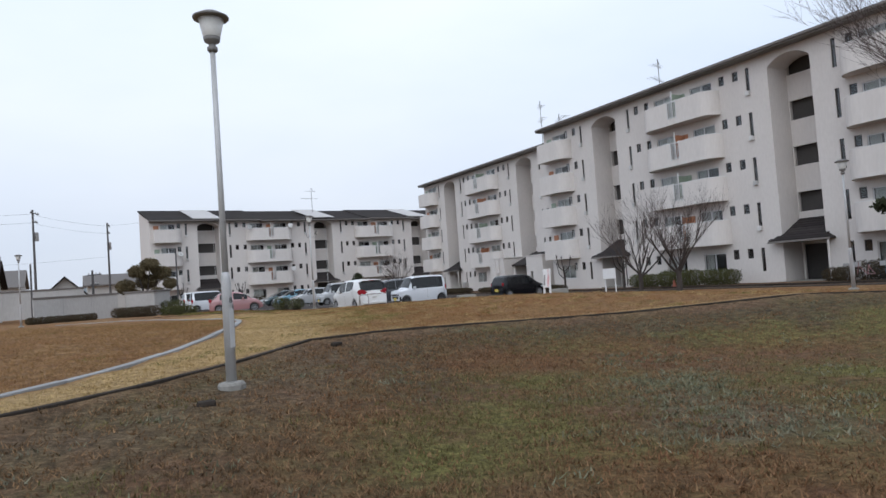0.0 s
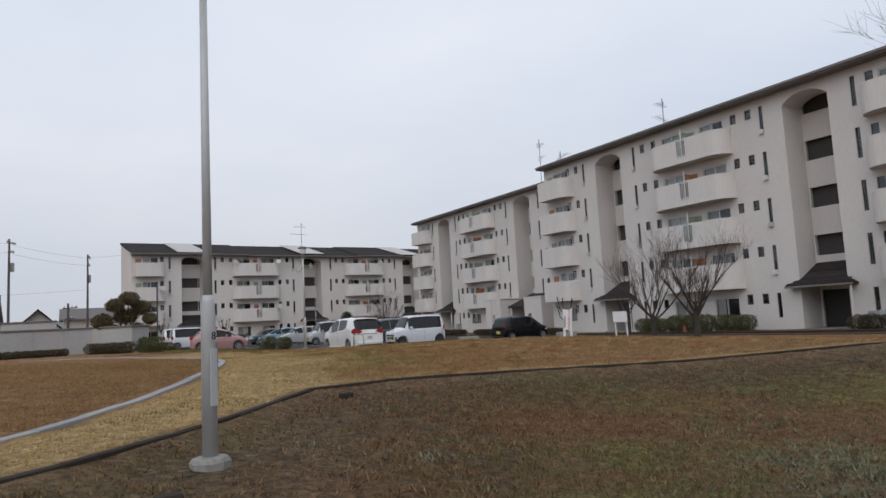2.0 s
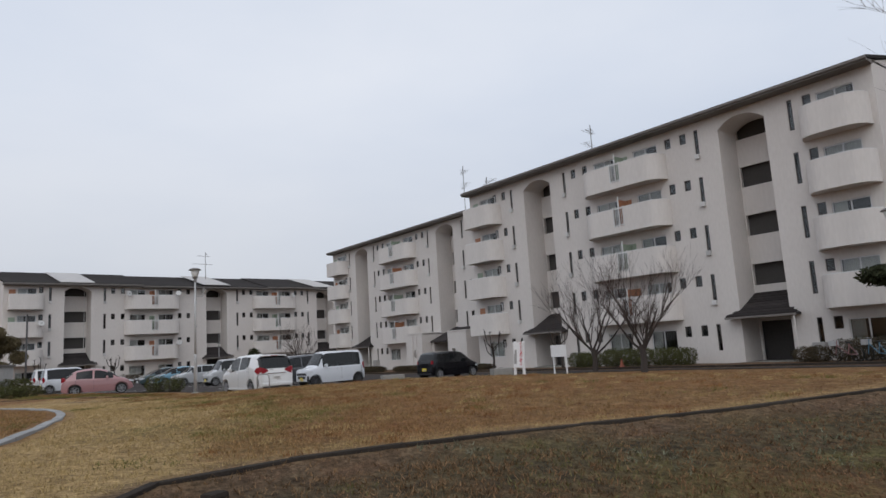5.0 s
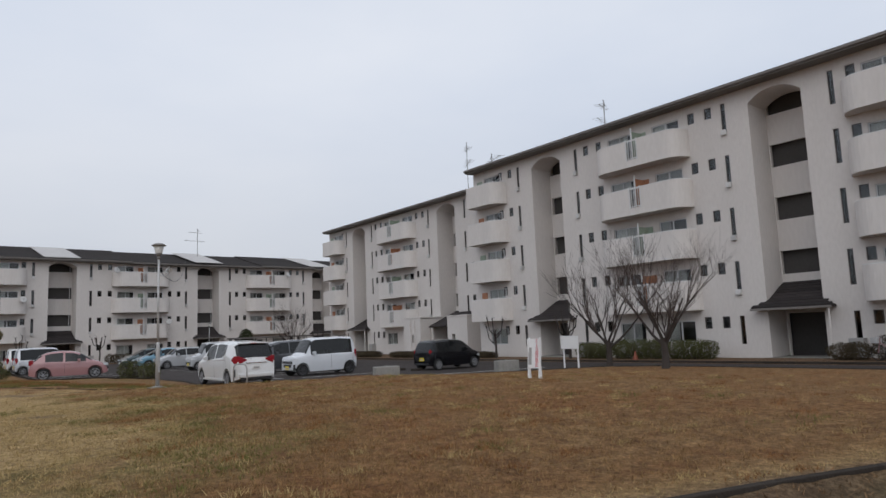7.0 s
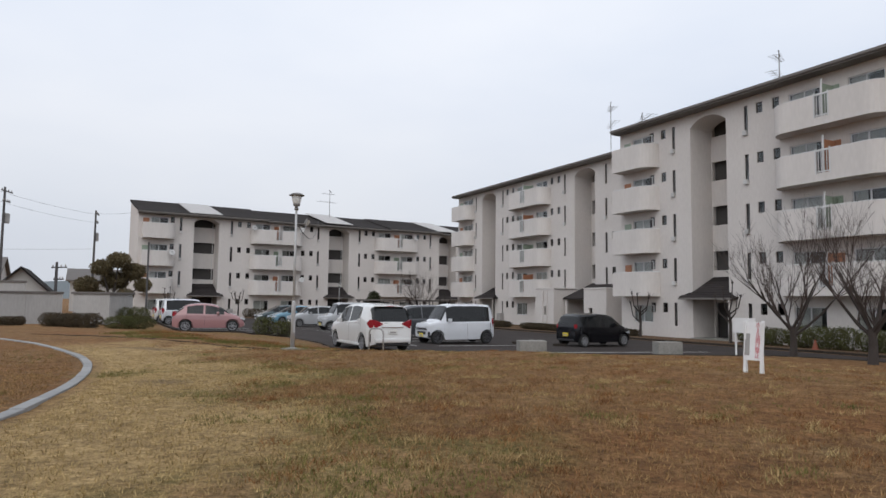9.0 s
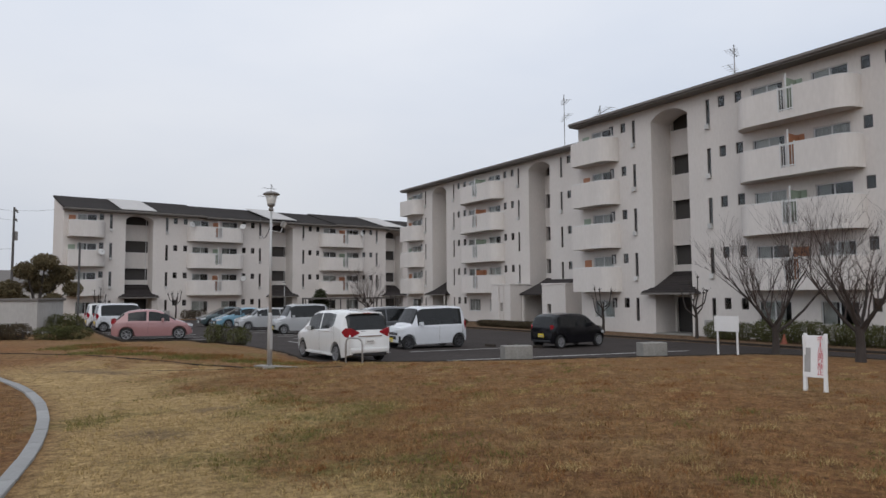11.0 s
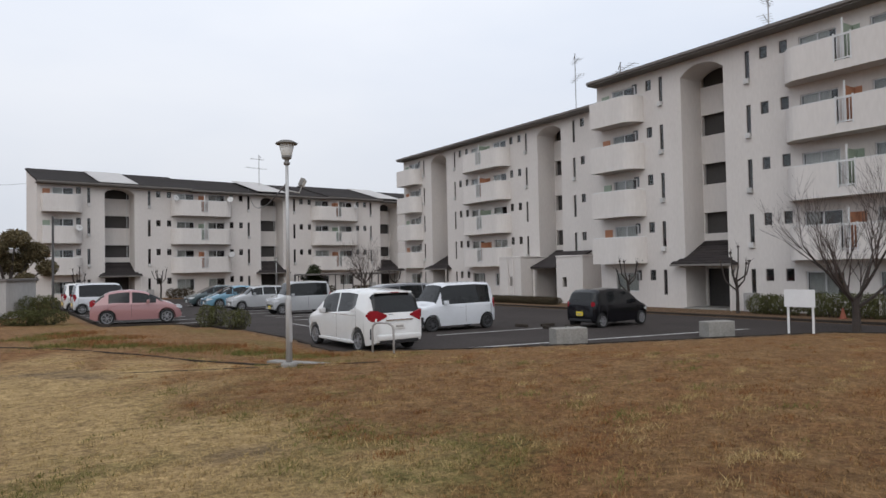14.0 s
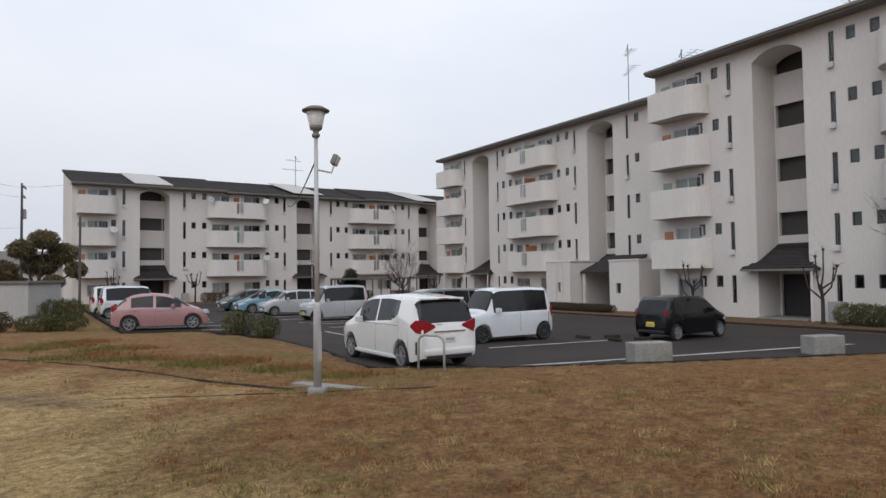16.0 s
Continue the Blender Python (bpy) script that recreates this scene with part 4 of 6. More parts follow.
block(21.55, 31.1, -18)
block(27.0, 29.9, -18)
hoop = thing("hoop_barrier", pose(15.88, 31.95, gz(15.88, 31.95) - 0.02, 0, 0, -71), "bent steel hoop barrier at the edge of the lot", "barrier")
part("hoop", tube(bmesh.new(), [(-0.36, 0, -0.1), (-0.36, 0, 0.6), (-0.33, 0, 0.7), (-0.26, 0, 0.76), (-0.18, 0, 0.78), (0.18, 0, 0.78), (0.26, 0, 0.76), (0.33, 0, 0.7), (0.36, 0, 0.6), (0.36, 0, -0.1)], 0.028, 10), M_BOX, hoop, smooth=True)
stop_me = mesh_of(boxed(-0.06, 0.06, -0.3, 0.3, 0, 0.11, 0.02), "bar", M_KERB)
for x, y, a in ((24.9, 37.0, 5), (25.0, 35.6, -8), (25.9, 36.6, 80), (26.1, 35.4, 70), (24.6, 39.9, 0), (24.6, 41.3, 0), (15.0, 46.2, 20)):
    t = thing("wheel_stop", pose(x, y, float(lot_z(x, y)) + 0.001, 0, 0, a), "low dark parking wheel stop", "wheel stop", "wheel stops")
    part("bar", stop_me, None, t)

# the folding notice on the lawn
t = thing("lawn_notice", pose(17.65, 18.98, gz(17.65, 18.98) - 0.02, 0, 0, -84), "white folding board forbidding ball games, red characters", "sign")
part("board", boxed(-0.175, 0.175, -0.02, 0.0, 0.24, 0.90, 0.004), M_SIGN, t, m=pose(0, 0, 0, -6, 0, 0))
for s in (-0.152, 0.152):
    part("leg", boxed(s - 0.025, s + 0.025, -0.012, 0.02, 0.0, 0.93, 0.004), M_SIGN, t, m=pose(0, 0.004, 0, -6, 0, 0))
    part("leg", boxed(s - 0.02, s + 0.02, -0.012, 0.012, 0.0, 0.9, 0.004), M_SIGN, t, m=pose(0, 0.07, 0, 2, 0, 0))
for i, ch in enumerate("ボール遊び禁止"):
    me = text_mesh("｜" if ch == "ー" else ch, 0.10, 0.0015)
    if ch == "ー" or not len(me.vertices):
        me = mesh_of(boxed(-0.008, 0.008, -0.035, 0.035, 0, 0.002), "lettering", M_RED)
    else:
        me.materials.append(M_RED)
    part("character", me, None, t, "red painted character", m=pose(0, 0, 0, -6, 0, 0) @ pose(0.085, -0.0235, 0.845 - 0.088 * i, 90, 0, 0))
part("small_print", boxed(-0.15, -0.06, -0.024, -0.0205, 0.32, 0.70), M_BOX, t, m=pose(0, 0, 0, -6, 0, 0))

t = thing("notice_board", pose(29.8, 28.68, gz(29.8, 28.68) - 0.03, 0, 0, -88), "blank white notice board on two posts", "notice board")
part("panel", boxed(-0.5, 0.5, -0.03, 0.0, 1.0, 1.58, 0.006), M_SIGN, t)
for s in (-0.4, 0.4):
    part("post", boxed(s - 0.03, s + 0.03, 0.004, 0.06, 0, 1.5, 0.004), M_SIGN, t)

# ---- cars ----
def lerp_line(pts, x):
    if x <= pts[0][0]:
        return pts[0][1]
    for (a, za), (b, zb) in zip(pts, pts[1:]):
        if x <= b:
            return za + (zb - za) * (x - a) / max(b - a, 1e-6)
    return pts[-1][1]


def car(name, m, label, paint, L, W, H, topline, belt, axles, side_glass, wind, rear, wr=0.29, rim=M_RIM, tails=(), heads=(), yellow=False, chrome=False, face=False, group="parked cars"):
    """Body lofted from sections along its length; wheels, lamps and glass are parts."""
    t = thing(name, m, label, "car", group)
    keys = {round(p[0], 3) for p in topline} | {round(v, 3) for a in side_glass for v in a} | {round(v, 3) for v in (*wind, *rear)}
    for ax in axles:
        keys |= {round(ax + (wr + 0.055) * k, 3) for k in (-1, -0.97, -0.85, -0.6, -0.3, 0, 0.3, 0.6, 0.85, 0.97, 1)}
    keys |= {round(v, 3) for v in np.arange(-L / 2, L / 2 + 0.01, 0.16)}
    raw = sorted(k for k in keys if -L / 2 <= k <= L / 2)
    xs = [raw[0]]
    for k in raw[1:]:
        if k - xs[-1] > 0.012:
            xs.append(k)
    secs = []
    for x in xs:
        e = abs(x) / (L / 2)
        w = W / 2 * (1 - 0.16 * max(0, (e - 0.72) / 0.28) ** 2.2)
        top, bz = lerp_line(topline, x), lerp_line(belt, x)
        bz = min(bz, top - 0.05)
        gh = max(top - bz, 0.05)
        arch = 0.2
        for ax in axles:
            if abs(x - ax) < wr + 0.055:
                arch = max(arch, wr + math.sqrt(max((wr + 0.055) ** 2 - (x - ax) ** 2, 0)))
        wt = w * (1 - 0.20 * min(gh / 0.8, 1) - 0.05)
        low = 0.2 + 0.1 * max(0, (e - 0.85) / 0.15)
        arch = max(arch, low)
        s = [(0, low), (0.66 * w, low), (0.68 * w, arch), (0.965 * w, arch), (w, min(max(0.42, arch + 0.03), bz - 0.06)), (w, bz - 0.05), (w * 0.985, bz), (w * 0.97, bz + min(0.02, gh * 0.2)),
             (wt + 0.02, top - min(0.11, gh * 0.45)), (wt * 0.9, top - min(0.03, gh * 0.2)), (wt * 0.45, top - 0.004), (0, top)]
        secs.append(s)
    body, glass = bmesh.new(), bmesh.new()
    n = len(secs[0])
    for sgn in (-1, 1):
        vb = [[body.verts.new((x, sgn * y, z)) for y, z in s] for x, s in zip(xs, secs)]
        vg = {}

        def g(i, j):
            if (i, j) not in vg:
                y, z = secs[i][j]
                vg[i, j] = glass.verts.new((xs[i], sgn * y, z))
            return vg[i, j]

        for i in range(len(xs) - 1):
            xm = (xs[i] + xs[i + 1]) / 2
            for j in range(n - 1):
                side = j == 7 and any(a < xm < b for a, b in side_glass)
                over = j >= 8 and (wind[0] < xm < wind[1] or rear[0] < xm < rear[1])
                if side or over:
                    q = [g(i, j), g(i + 1, j), g(i + 1, j + 1), g(i, j + 1)]
                    glass.faces.new(q if sgn > 0 else q[::-1])
                else:
                    q = [vb[i][j], vb[i + 1][j], vb[i + 1][j + 1], vb[i][j + 1]]
                    body.faces.new(q if sgn > 0 else q[::-1])
        body.faces.new(vb[0] if sgn > 0 else vb[0][::-1])
        body.faces.new(vb[-1] if sgn > 0 else vb[-1][::-1])
    bmesh.ops.remove_doubles(body, verts=body.verts, dist=1e-4)
    bmesh.ops.remove_doubles(glass, verts=glass.verts, dist=1e-4)
    ob = part("body", body, paint, t, smooth=True)
    ob.data.set_sharp_from_angle(angle=radians(38))
    part("glazing", glass, M_CARGLASS, t, "dark tinted glass")
    part("cabin_floor", boxed(-L / 2 + 0.3, L / 2 - 0.9, -W / 2 * 0.8, W / 2 * 0.8, 0.45, 0.62), M_CARDARK, t)
    for sx in (-0.35, 0.45):
        for sy in (-0.33, 0.33):
            part("seat", boxed(sx - 0.1, sx + 0.08, sy - 0.22, sy + 0.22, 0.6, min(1.15, H - 0.3), 0.05), M_CARDARK, t)
    tyre = mesh_of(turned(bmesh.new(), [(wr - 0.09, -0.09), (wr - 0.02, -0.095), (wr, -0.07), (wr, 0.07), (wr - 0.02, 0.095), (wr - 0.085, 0.09), (wr - 0.1, 0.02)], 24), "tyre", M_TYRE, True)
    bm = bmesh.new()
    ring = [(wr - 0.10, 0.03), (wr - 0.078, 0.088), (wr - 0.082, 0.094), (wr - 0.098, 0.092), (wr - 0.112, 0.03)]
    rings = [[bm.verts.new((r_ * math.cos(2 * math.pi * k / 24), r_ * math.sin(2 * math.pi * k / 24), z_)) for k in range(24)] for r_, z_ in ring]
    for p_, q_ in zip(rings, rings[1:]):
        for k in range(24):
            bm.faces.new((p_[k], p_[(k + 1) % 24], q_[(k + 1) % 24], q_[k]))
    for k in range(6):
        for da in (-0.17, 0.17):
            a = 2 * math.pi * k / 6 + da
            d, s = Vector((math.cos(a), math.sin(a), 0)), Vector((-math.sin(a), math.cos(a), 0))
            q = [d * 0.035 + s * 0.012, d * (wr - 0.1) + s * 0.014, d * (wr - 0.1) - s * 0.014, d * 0.035 - s * 0.012]
            lo = [bm.verts.new((p.x, p.y, 0.05)) for p in q]
            hi = [bm.verts.new((p.x, p.y, 0.086)) for p in q]
            bm.faces.new(hi)
            for i in range(4):
                bm.faces.new((lo[i], lo[(i + 1) % 4], hi[(i + 1) % 4], hi[i]))
    turned(bm, [(0.05, 0.05), (0.05, 0.088), (0.03, 0.094)], 12)
    hub_me = mesh_of(turned(bmesh.new(), [(wr - 0.1, 0.024), (wr - 0.104, 0.034), (0.04, 0.04)], 20), "brake_drum", M_TYRE)
    rim_me = mesh_of(bm, "rim", rim)
    for ax in axles:
        for s in (-1, 1):
            wob = part("wheel", tyre, None, t, m=pose(ax, s * (W / 2 - 0.105), wr, -90 * s, 0, 0))
            part("rim", rim_me, None, wob)
            part("brake_drum", hub_me, None, wob)
    def flank(x):
        e = abs(x) / (L / 2)
        return W / 2 * (1 - 0.16 * max(0, (e - 0.72) / 0.28) ** 2.2)

    def corner_lamp(name, end, side, across, z0, z1, mat, lab):
        """A lamp that wraps round a corner of the body, pointed at both ends."""
        zm = (z0 + z1) / 2
        for s in (-1, 1):
            xe = L / 2 + 0.012
            pts = [(end * (L / 2 - side), s * flank(L / 2 - side) * 1.008, zm, zm + 0.03), (end * (L / 2 - side * 0.5), s * flank(L / 2 - side * 0.5) * 1.012, z0 + 0.02, z1),
                   (end * (L / 2 - 0.04), s * flank(L / 2 - 0.04) * 1.015, z0, z1), (end * xe, s * flank(L / 2) * 0.93, z0, z1 - 0.01), (end * xe, s * (flank(L / 2) - across), zm - 0.02, zm + 0.03)]
            bm = bmesh.new()
            rows = []
            for x, y, a, b in pts:
                ix, iy = x - end * 0.03, y * 0.955
                rows.append([bm.verts.new((x, y, a)), bm.verts.new((x, y, b)), bm.verts.new((ix, iy, b)), bm.verts.new((ix, iy, a))])
            for a, b in zip(rows, rows[1:]):
                for k in range(4):
                    bm.faces.new((a[k], b[k], b[(k + 1) % 4], a[(k + 1) % 4]))
            bm.faces.new(rows[0]), bm.faces.new(rows[-1][::-1])
            part(name, bm, mat, t, lab)

    for x0, x1, y0, y1, z0, z1 in tails:
        corner_lamp("tail_lamp", -1, x1 - x0, max(y1 - y0 - 0.06, 0.07), z0, z1, M_TAIL, "red tail lamp")
    for x0, x1, y0, y1, z0, z1 in heads:
        corner_lamp("head_lamp", 1, x1 - x0, y1 - y0, z0 - 0.06, z1 - 0.06, M_HEADLAMP, "clear head lamp")
    xf = L / 2
    part("grille", boxed(xf - 0.05, xf + 0.008, -W * 0.28, W * 0.28, 0.42, 0.56, 0.01), M_CARDARK, t)
    part("bumper_lip", boxed(-xf - 0.012, -xf + 0.1, -W * 0.36, W * 0.36, 0.26, 0.36, 0.02), M_CARDARK, t)
    for s, zz in ((1, 0.40), (-1, 0.72 if not yellow else 0.55)):
        pl = part("number_plate", boxed(s * xf + (0.010 if s > 0 else -0.03), s * xf + (0.03 if s > 0 else -0.010), -0.165, 0.165, zz - 0.08, zz + 0.08, 0.004), M_YPLATE if yellow else M_PLATE, t)
        part("plate_bars", boxed(s * xf + (0.031 if s > 0 else -0.034), s * xf + (0.034 if s > 0 else -0.031), -0.12, 0.12, zz - 0.045, zz + 0.01), M_BOX, pl)
    if chrome:
        part("tailgate_strip", boxed(-xf - 0.03, -xf + 0.01, -0.42, 0.42, 0.86, 0.90, 0.008), M_CHROME, t, "chrome tailgate strip")
    for s in (-1, 1):
        y = s * (W / 2 + 0.06)
        part("door_mirror", boxed(wind[0] - 0.12, wind[0] + 0.02, y - 0.09, y + 0.09, lerp_line(belt, wind[0]) + 0.02, lerp_line(belt, wind[0]) + 0.17, 0.03), paint, t)
        for a, b in side_glass[:2]:
            yy = s * W / 2
            y0, y1 = sorted((yy - s * 0.004, yy + s * 0.02))
            part("door_handle", boxed(a + 0.06, a + 0.24, y0, y1, lerp_line(belt, a) - 0.13, lerp_line(belt, a) - 0.09, 0.006), paint, t)
            part("door_gap", boxed(a - 0.028, a - 0.02, *sorted((yy - s * 0.01, yy + s * 0.0025)), 0.34, lerp_line(belt, a) - 0.03), M_CARDARK, t)
    if face:
        part("upper_grille", boxed(xf - 0.04, xf + 0.012, -W * 0.36, W * 0.36, 0.60, 0.72, 0.01), M_CARDARK, t)
        for zz in (0.62, 0.70):
            part("grille_bar", boxed(xf + 0.002, xf + 0.022, -W * 0.34, W * 0.34, zz - 0.012, zz + 0.012, 0.004), M_CHROME, t, "chrome grille bar")
        for s in (-1, 1):
            part("fog_lamp_recess", boxed(xf - 0.14, xf - 0.005, *sorted((s * W * 0.36, s * W * 0.45)), 0.30, 0.56, 0.015), M_CARDARK, t)
            part("running_lamp", boxed(xf - 0.03, xf + 0.004, *sorted((s * W * 0.34, s * W * 0.36)), 0.32, 0.56, 0.004), M_HEADLAMP, t)
    if chrome:
        part("rear_bumper", boxed(-xf - 0.05, -xf + 0.16, -W * 0.40, W * 0.40, 0.34, 0.50, 0.05), paint, t)
        part("spoiler", boxed(-xf + 0.22, -xf + 0.44, -W * 0.33, W * 0.33, H - 0.125, H - 0.085, 0.015), paint, t)
        part("brake_light", boxed(-xf + 0.212, -xf + 0.222, -0.14, 0.14, H - 0.115, H - 0.095), M_TAIL, t)
        for s in (-1, 1):
            part("bumper_vent", boxed(-xf + 0.10, -xf + 0.16, *sorted((s * (W / 2 - 0.085), s * (W / 2 - 0.035))), 0.38, 0.66, 0.012), M_CARDARK, t)
            part("side_sill", boxed(-L * 0.26, L * 0.26, *sorted((s * (W / 2 - 0.04), s * (W / 2 + 0.012))), 0.22, 0.30, 0.015), paint, t)
            part("window_trim", boxed(-1.2, 0.9, *sorted((s * (W / 2 - 0.012), s * (W / 2 + 0.006))), 0.985, 1.0, 0.003), M_CHROME, t)
    wiper = tube(bmesh.new(), [(-xf + 0.06, 0.0, 1.0), (-xf + 0.05, 0.3, 1.03)], 0.01, 4)
    part("rear_wiper", wiper, M_CARDARK, t)
    return t


def on_lot(x, y, turn):
    return pose(x, y, float(lot_z(x, y)) + 0.004, 0, 0, turn)


P_WHITE, P_WHITE2 = car_paint("pearl_white_paint", (0.69, 0.69, 0.68)), car_paint("cool_white_paint", (0.66, 0.68, 0.71))
P_BLACK, P_PINK = material("black_paint", (0.006, 0.006, 0.008), 0.18, second=(0.008, 0.008, 0.010), coat=0.15, spec=0.35), car_paint("salmon_pink_paint", (0.37, 0.195, 0.195))
P_BLUE, P_SILVER = car_paint("sky_blue_paint", (0.15, 0.29, 0.38)), car_paint("silver_paint", (0.42, 0.43, 0.44))
P_GREY, P_DGREEN = car_paint("dark_grey_paint", (0.05, 0.052, 0.058)), car_paint("dark_teal_paint", (0.06, 0.085, 0.09))

# compact people carrier, tail towards the lawn
h = 4.26 / 2
car("minivan", on_lot(16.72, 34.75, 91), "white compact minivan with large red tail lamps", P_WHITE, 4.26, 1.70, 1.71,
    [(-h, 0.95), (-h + 0.05, 1.02), (-h + 0.12, 1.20), (-h + 0.27, 1.52), (-h + 0.42, 1.64), (-0.6, 1.71), (0.35, 1.68), (0.75, 1.60), (1.55, 1.05), (1.75, 0.97), (h - 0.12, 0.84), (h, 0.62)],
    [(-h, 1.0), (-1.5, 1.16), (-1.22, 1.24), (-0.95, 1.08), (0.5, 0.99), (1.2, 0.93), (h, 0.8)], (-1.33, 1.41), [(-1.22, -0.12), (-0.05, 0.95)], (0.78, 1.5), (-h + 0.07, -h + 0.36),
    wr=0.305, tails=[(-h + 0.0, -h + 0.34, 0.46, 0.855, 0.84, 1.14)], heads=[(h - 0.5, h - 0.12, 0.5, 0.78, 0.66, 0.82)], chrome=True)
h = 3.4 / 2
BOXY = dict(L=3.4, W=1.48, topline=[(-h, 0.9), (-h + 0.03, 1.0), (-h + 0.13, 1.62), (-h + 0.25, 1.76), (-0.8, 1.80), (0.5, 1.78), (0.72, 1.72), (1.12, 1.06), (1.25, 1.0), (h - 0.06, 0.92), (h, 0.70)],
            belt=[(-h, 0.98), (0.9, 0.96), (h, 0.85)], axles=(-1.27, 1.25), side_glass=[(-1.42, -0.22), (-0.22, 0.82)], wind=(0.74, 1.1), rear=(-h + 0.03, -h + 0.14),
            wr=0.28, tails=[(-h - 0.01, -h + 0.14, 0.58, 0.735, 0.75, 1.15)], heads=[(h - 0.28, h + 0.004, 0.38, 0.68, 0.74, 0.88)])
car("kei_van", on_lot(22.2, 38.05, 180), "tall boxy white kei car with dark side glass", P_WHITE2, H=1.79, rim=M_DARKRIM, yellow=True, face=True, **BOXY)
car("kei_van", on_lot(13.35, 61.2, 2), "boxy white kei wagon at the lawn-side bays", P_WHITE2, H=1.79, yellow=True, **BOXY)
car("kei_van", on_lot(13.1, 64.0, 2), "second boxy white kei wagon beyond the first", P_WHITE, H=1.79, yellow=True, **BOXY)
car("kei_van", on_lot(22.05, 52.6, 181), "tall boxy silver kei van in the bays", P_SILVER, H=1.79, yellow=True, **BOXY)
HATCH = dict(L=3.4, W=1.48, H=1.5, topline=[(-h, 0.85), (-h + 0.04, 0.98), (-h + 0.22, 1.36), (-h + 0.4, 1.46), (-0.4, 1.50), (0.3, 1.46), (0.6, 1.38), (1.15, 0.98), (1.3, 0.9), (h - 0.08, 0.76), (h, 0.56)],
             belt=[(-h, 0.95), (0.9, 0.88), (h, 0.7)], axles=(-1.22, 1.23), side_glass=[(-1.42, -1.02), (-0.96, -0.12), (-0.06, 0.75)], wind=(0.62, 1.12), rear=(-h + 0.06, -h + 0.3),
             wr=0.275, tails=[(-h + 0.03, -h + 0.12, 0.60, 0.72, 0.82, 1.02)], heads=[(h - 0.42, h - 0.1, 0.4, 0.66, 0.62, 0.76)])
car("hatchback", on_lot(28.05, 35.4, 4), "small black kei hatchback with yellow plate", P_BLACK, yellow=True, **HATCH)
h = 3.72 / 2
car("hatchback", on_lot(13.25, 50.2, -9), "rounded salmon-pink hatchback parked beside the grass", P_PINK, 3.76, 1.66, 1.54,
    [(-h, 0.72), (-h + 0.05, 0.90), (-h + 0.20, 1.08), (-h + 0.48, 1.33), (-h + 0.75, 1.46), (-0.75, 1.52), (-0.3, 1.54), (0.1, 1.51), (0.4, 1.43), (0.7, 1.28), (1.02, 1.06), (1.2, 0.99), (1.45, 0.90), (h - 0.2, 0.76), (h - 0.06, 0.6), (h, 0.46)],
    [(-h, 0.90), (-0.9, 0.95), (0.9, 0.90), (h, 0.7)], (-1.2, 1.23), [(-1.14, -0.30), (-0.20, 0.78)], (0.5, 1.08), (-h + 0.16, -h + 0.56), wr=0.305,
    tails=[(-h + 0.1, -h + 0.3, 0.6, 0.76, 0.82, 1.08)], heads=[(h - 0.40, h - 0.16, 0.50, 0.68, 0.70, 0.82)])
WAGON = dict(L=3.6, W=1.5, H=1.52, topline=[(-1.8, 0.85), (-1.77, 1.0), (-1.62, 1.42), (-1.45, 1.48), (-0.3, 1.52), (0.3, 1.47), (0.5, 1.40), (0.98, 0.99), (1.2, 0.95), (1.68, 0.82), (1.8, 0.56)],
             belt=[(-1.8, 0.95), (0.9, 0.9), (1.8, 0.7)], axles=(-1.24, 1.24), side_glass=[(-1.5, -1.0), (-0.94, -0.15), (-0.09, 0.62)], wind=(0.52, 0.96), rear=(-1.76, -1.63),
             wr=0.275, tails=[(-1.79, -1.66, 0.55, 0.72, 0.8, 1.1)], heads=[(1.45, 1.72, 0.42, 0.68, 0.66, 0.8)])
car("estate_car", on_lot(21.75, 58.7, 181), "silver kei wagon facing the lane", P_SILVER, **WAGON)
h = 4.3 / 2
SEDAN = dict(L=4.3, W=1.72, H=1.5, topline=[(-h, 0.85), (-h + 0.05, 1.08), (-h + 0.5, 1.25), (-0.9, 1.44), (-0.1, 1.50), (0.3, 1.44), (0.6, 1.34), (1.4, 0.96), (1.6, 0.9), (h - 0.15, 0.72), (h, 0.5)],
             belt=[(-h, 0.98), (0.9, 0.9), (h, 0.7)], axles=(-1.3, 1.36), side_glass=[(-1.35, -0.5), (-0.42, 0.45), (0.5, 0.95)], wind=(0.4, 1.35), rear=(-h + 0.1, -1.0),
             wr=0.30, tails=[(-h + 0.0, -h + 0.2, 0.5, 0.78, 0.85, 1.05)], heads=[(h - 0.5, h - 0.15, 0.5, 0.76, 0.62, 0.76)])
car("hatchback", on_lot(21.6, 62.6, 181), "sky-blue liftback car in the parking bays", P_BLUE, **SEDAN)
car("hatchback", on_lot(21.4, 66.4, 181), "dark teal car at the far bays", P_DGREEN, **SEDAN)
h = 4.6 / 2
car("minivan", on_lot(22.8, 43.3, 181), "dark grey minivan between the white cars", P_GREY, 4.6, 1.74, 1.72,
    [(-h, 0.95), (-h + 0.04, 1.05), (-h + 0.22, 1.55), (-h + 0.4, 1.67), (-0.4, 1.72), (0.6, 1.68), (0.95, 1.58), (1.7, 1.04), (1.85, 0.98), (h - 0.12, 0.84), (h, 0.6)],
    [(-h, 1.02), (1.2, 0.96), (h, 0.8)], (-1.4, 1.42), [(-2.0, -1.1), (-1.04, 0.1), (0.16, 1.05)], (0.98, 1.65), (-h + 0.06, -h + 0.3), wr=0.31,
    tails=[(-h + 0.0, -h + 0.2, 0.62, 0.86, 0.9, 1.3)], heads=[(h - 0.45, h - 0.1, 0.5, 0.8, 0.68, 0.82)])

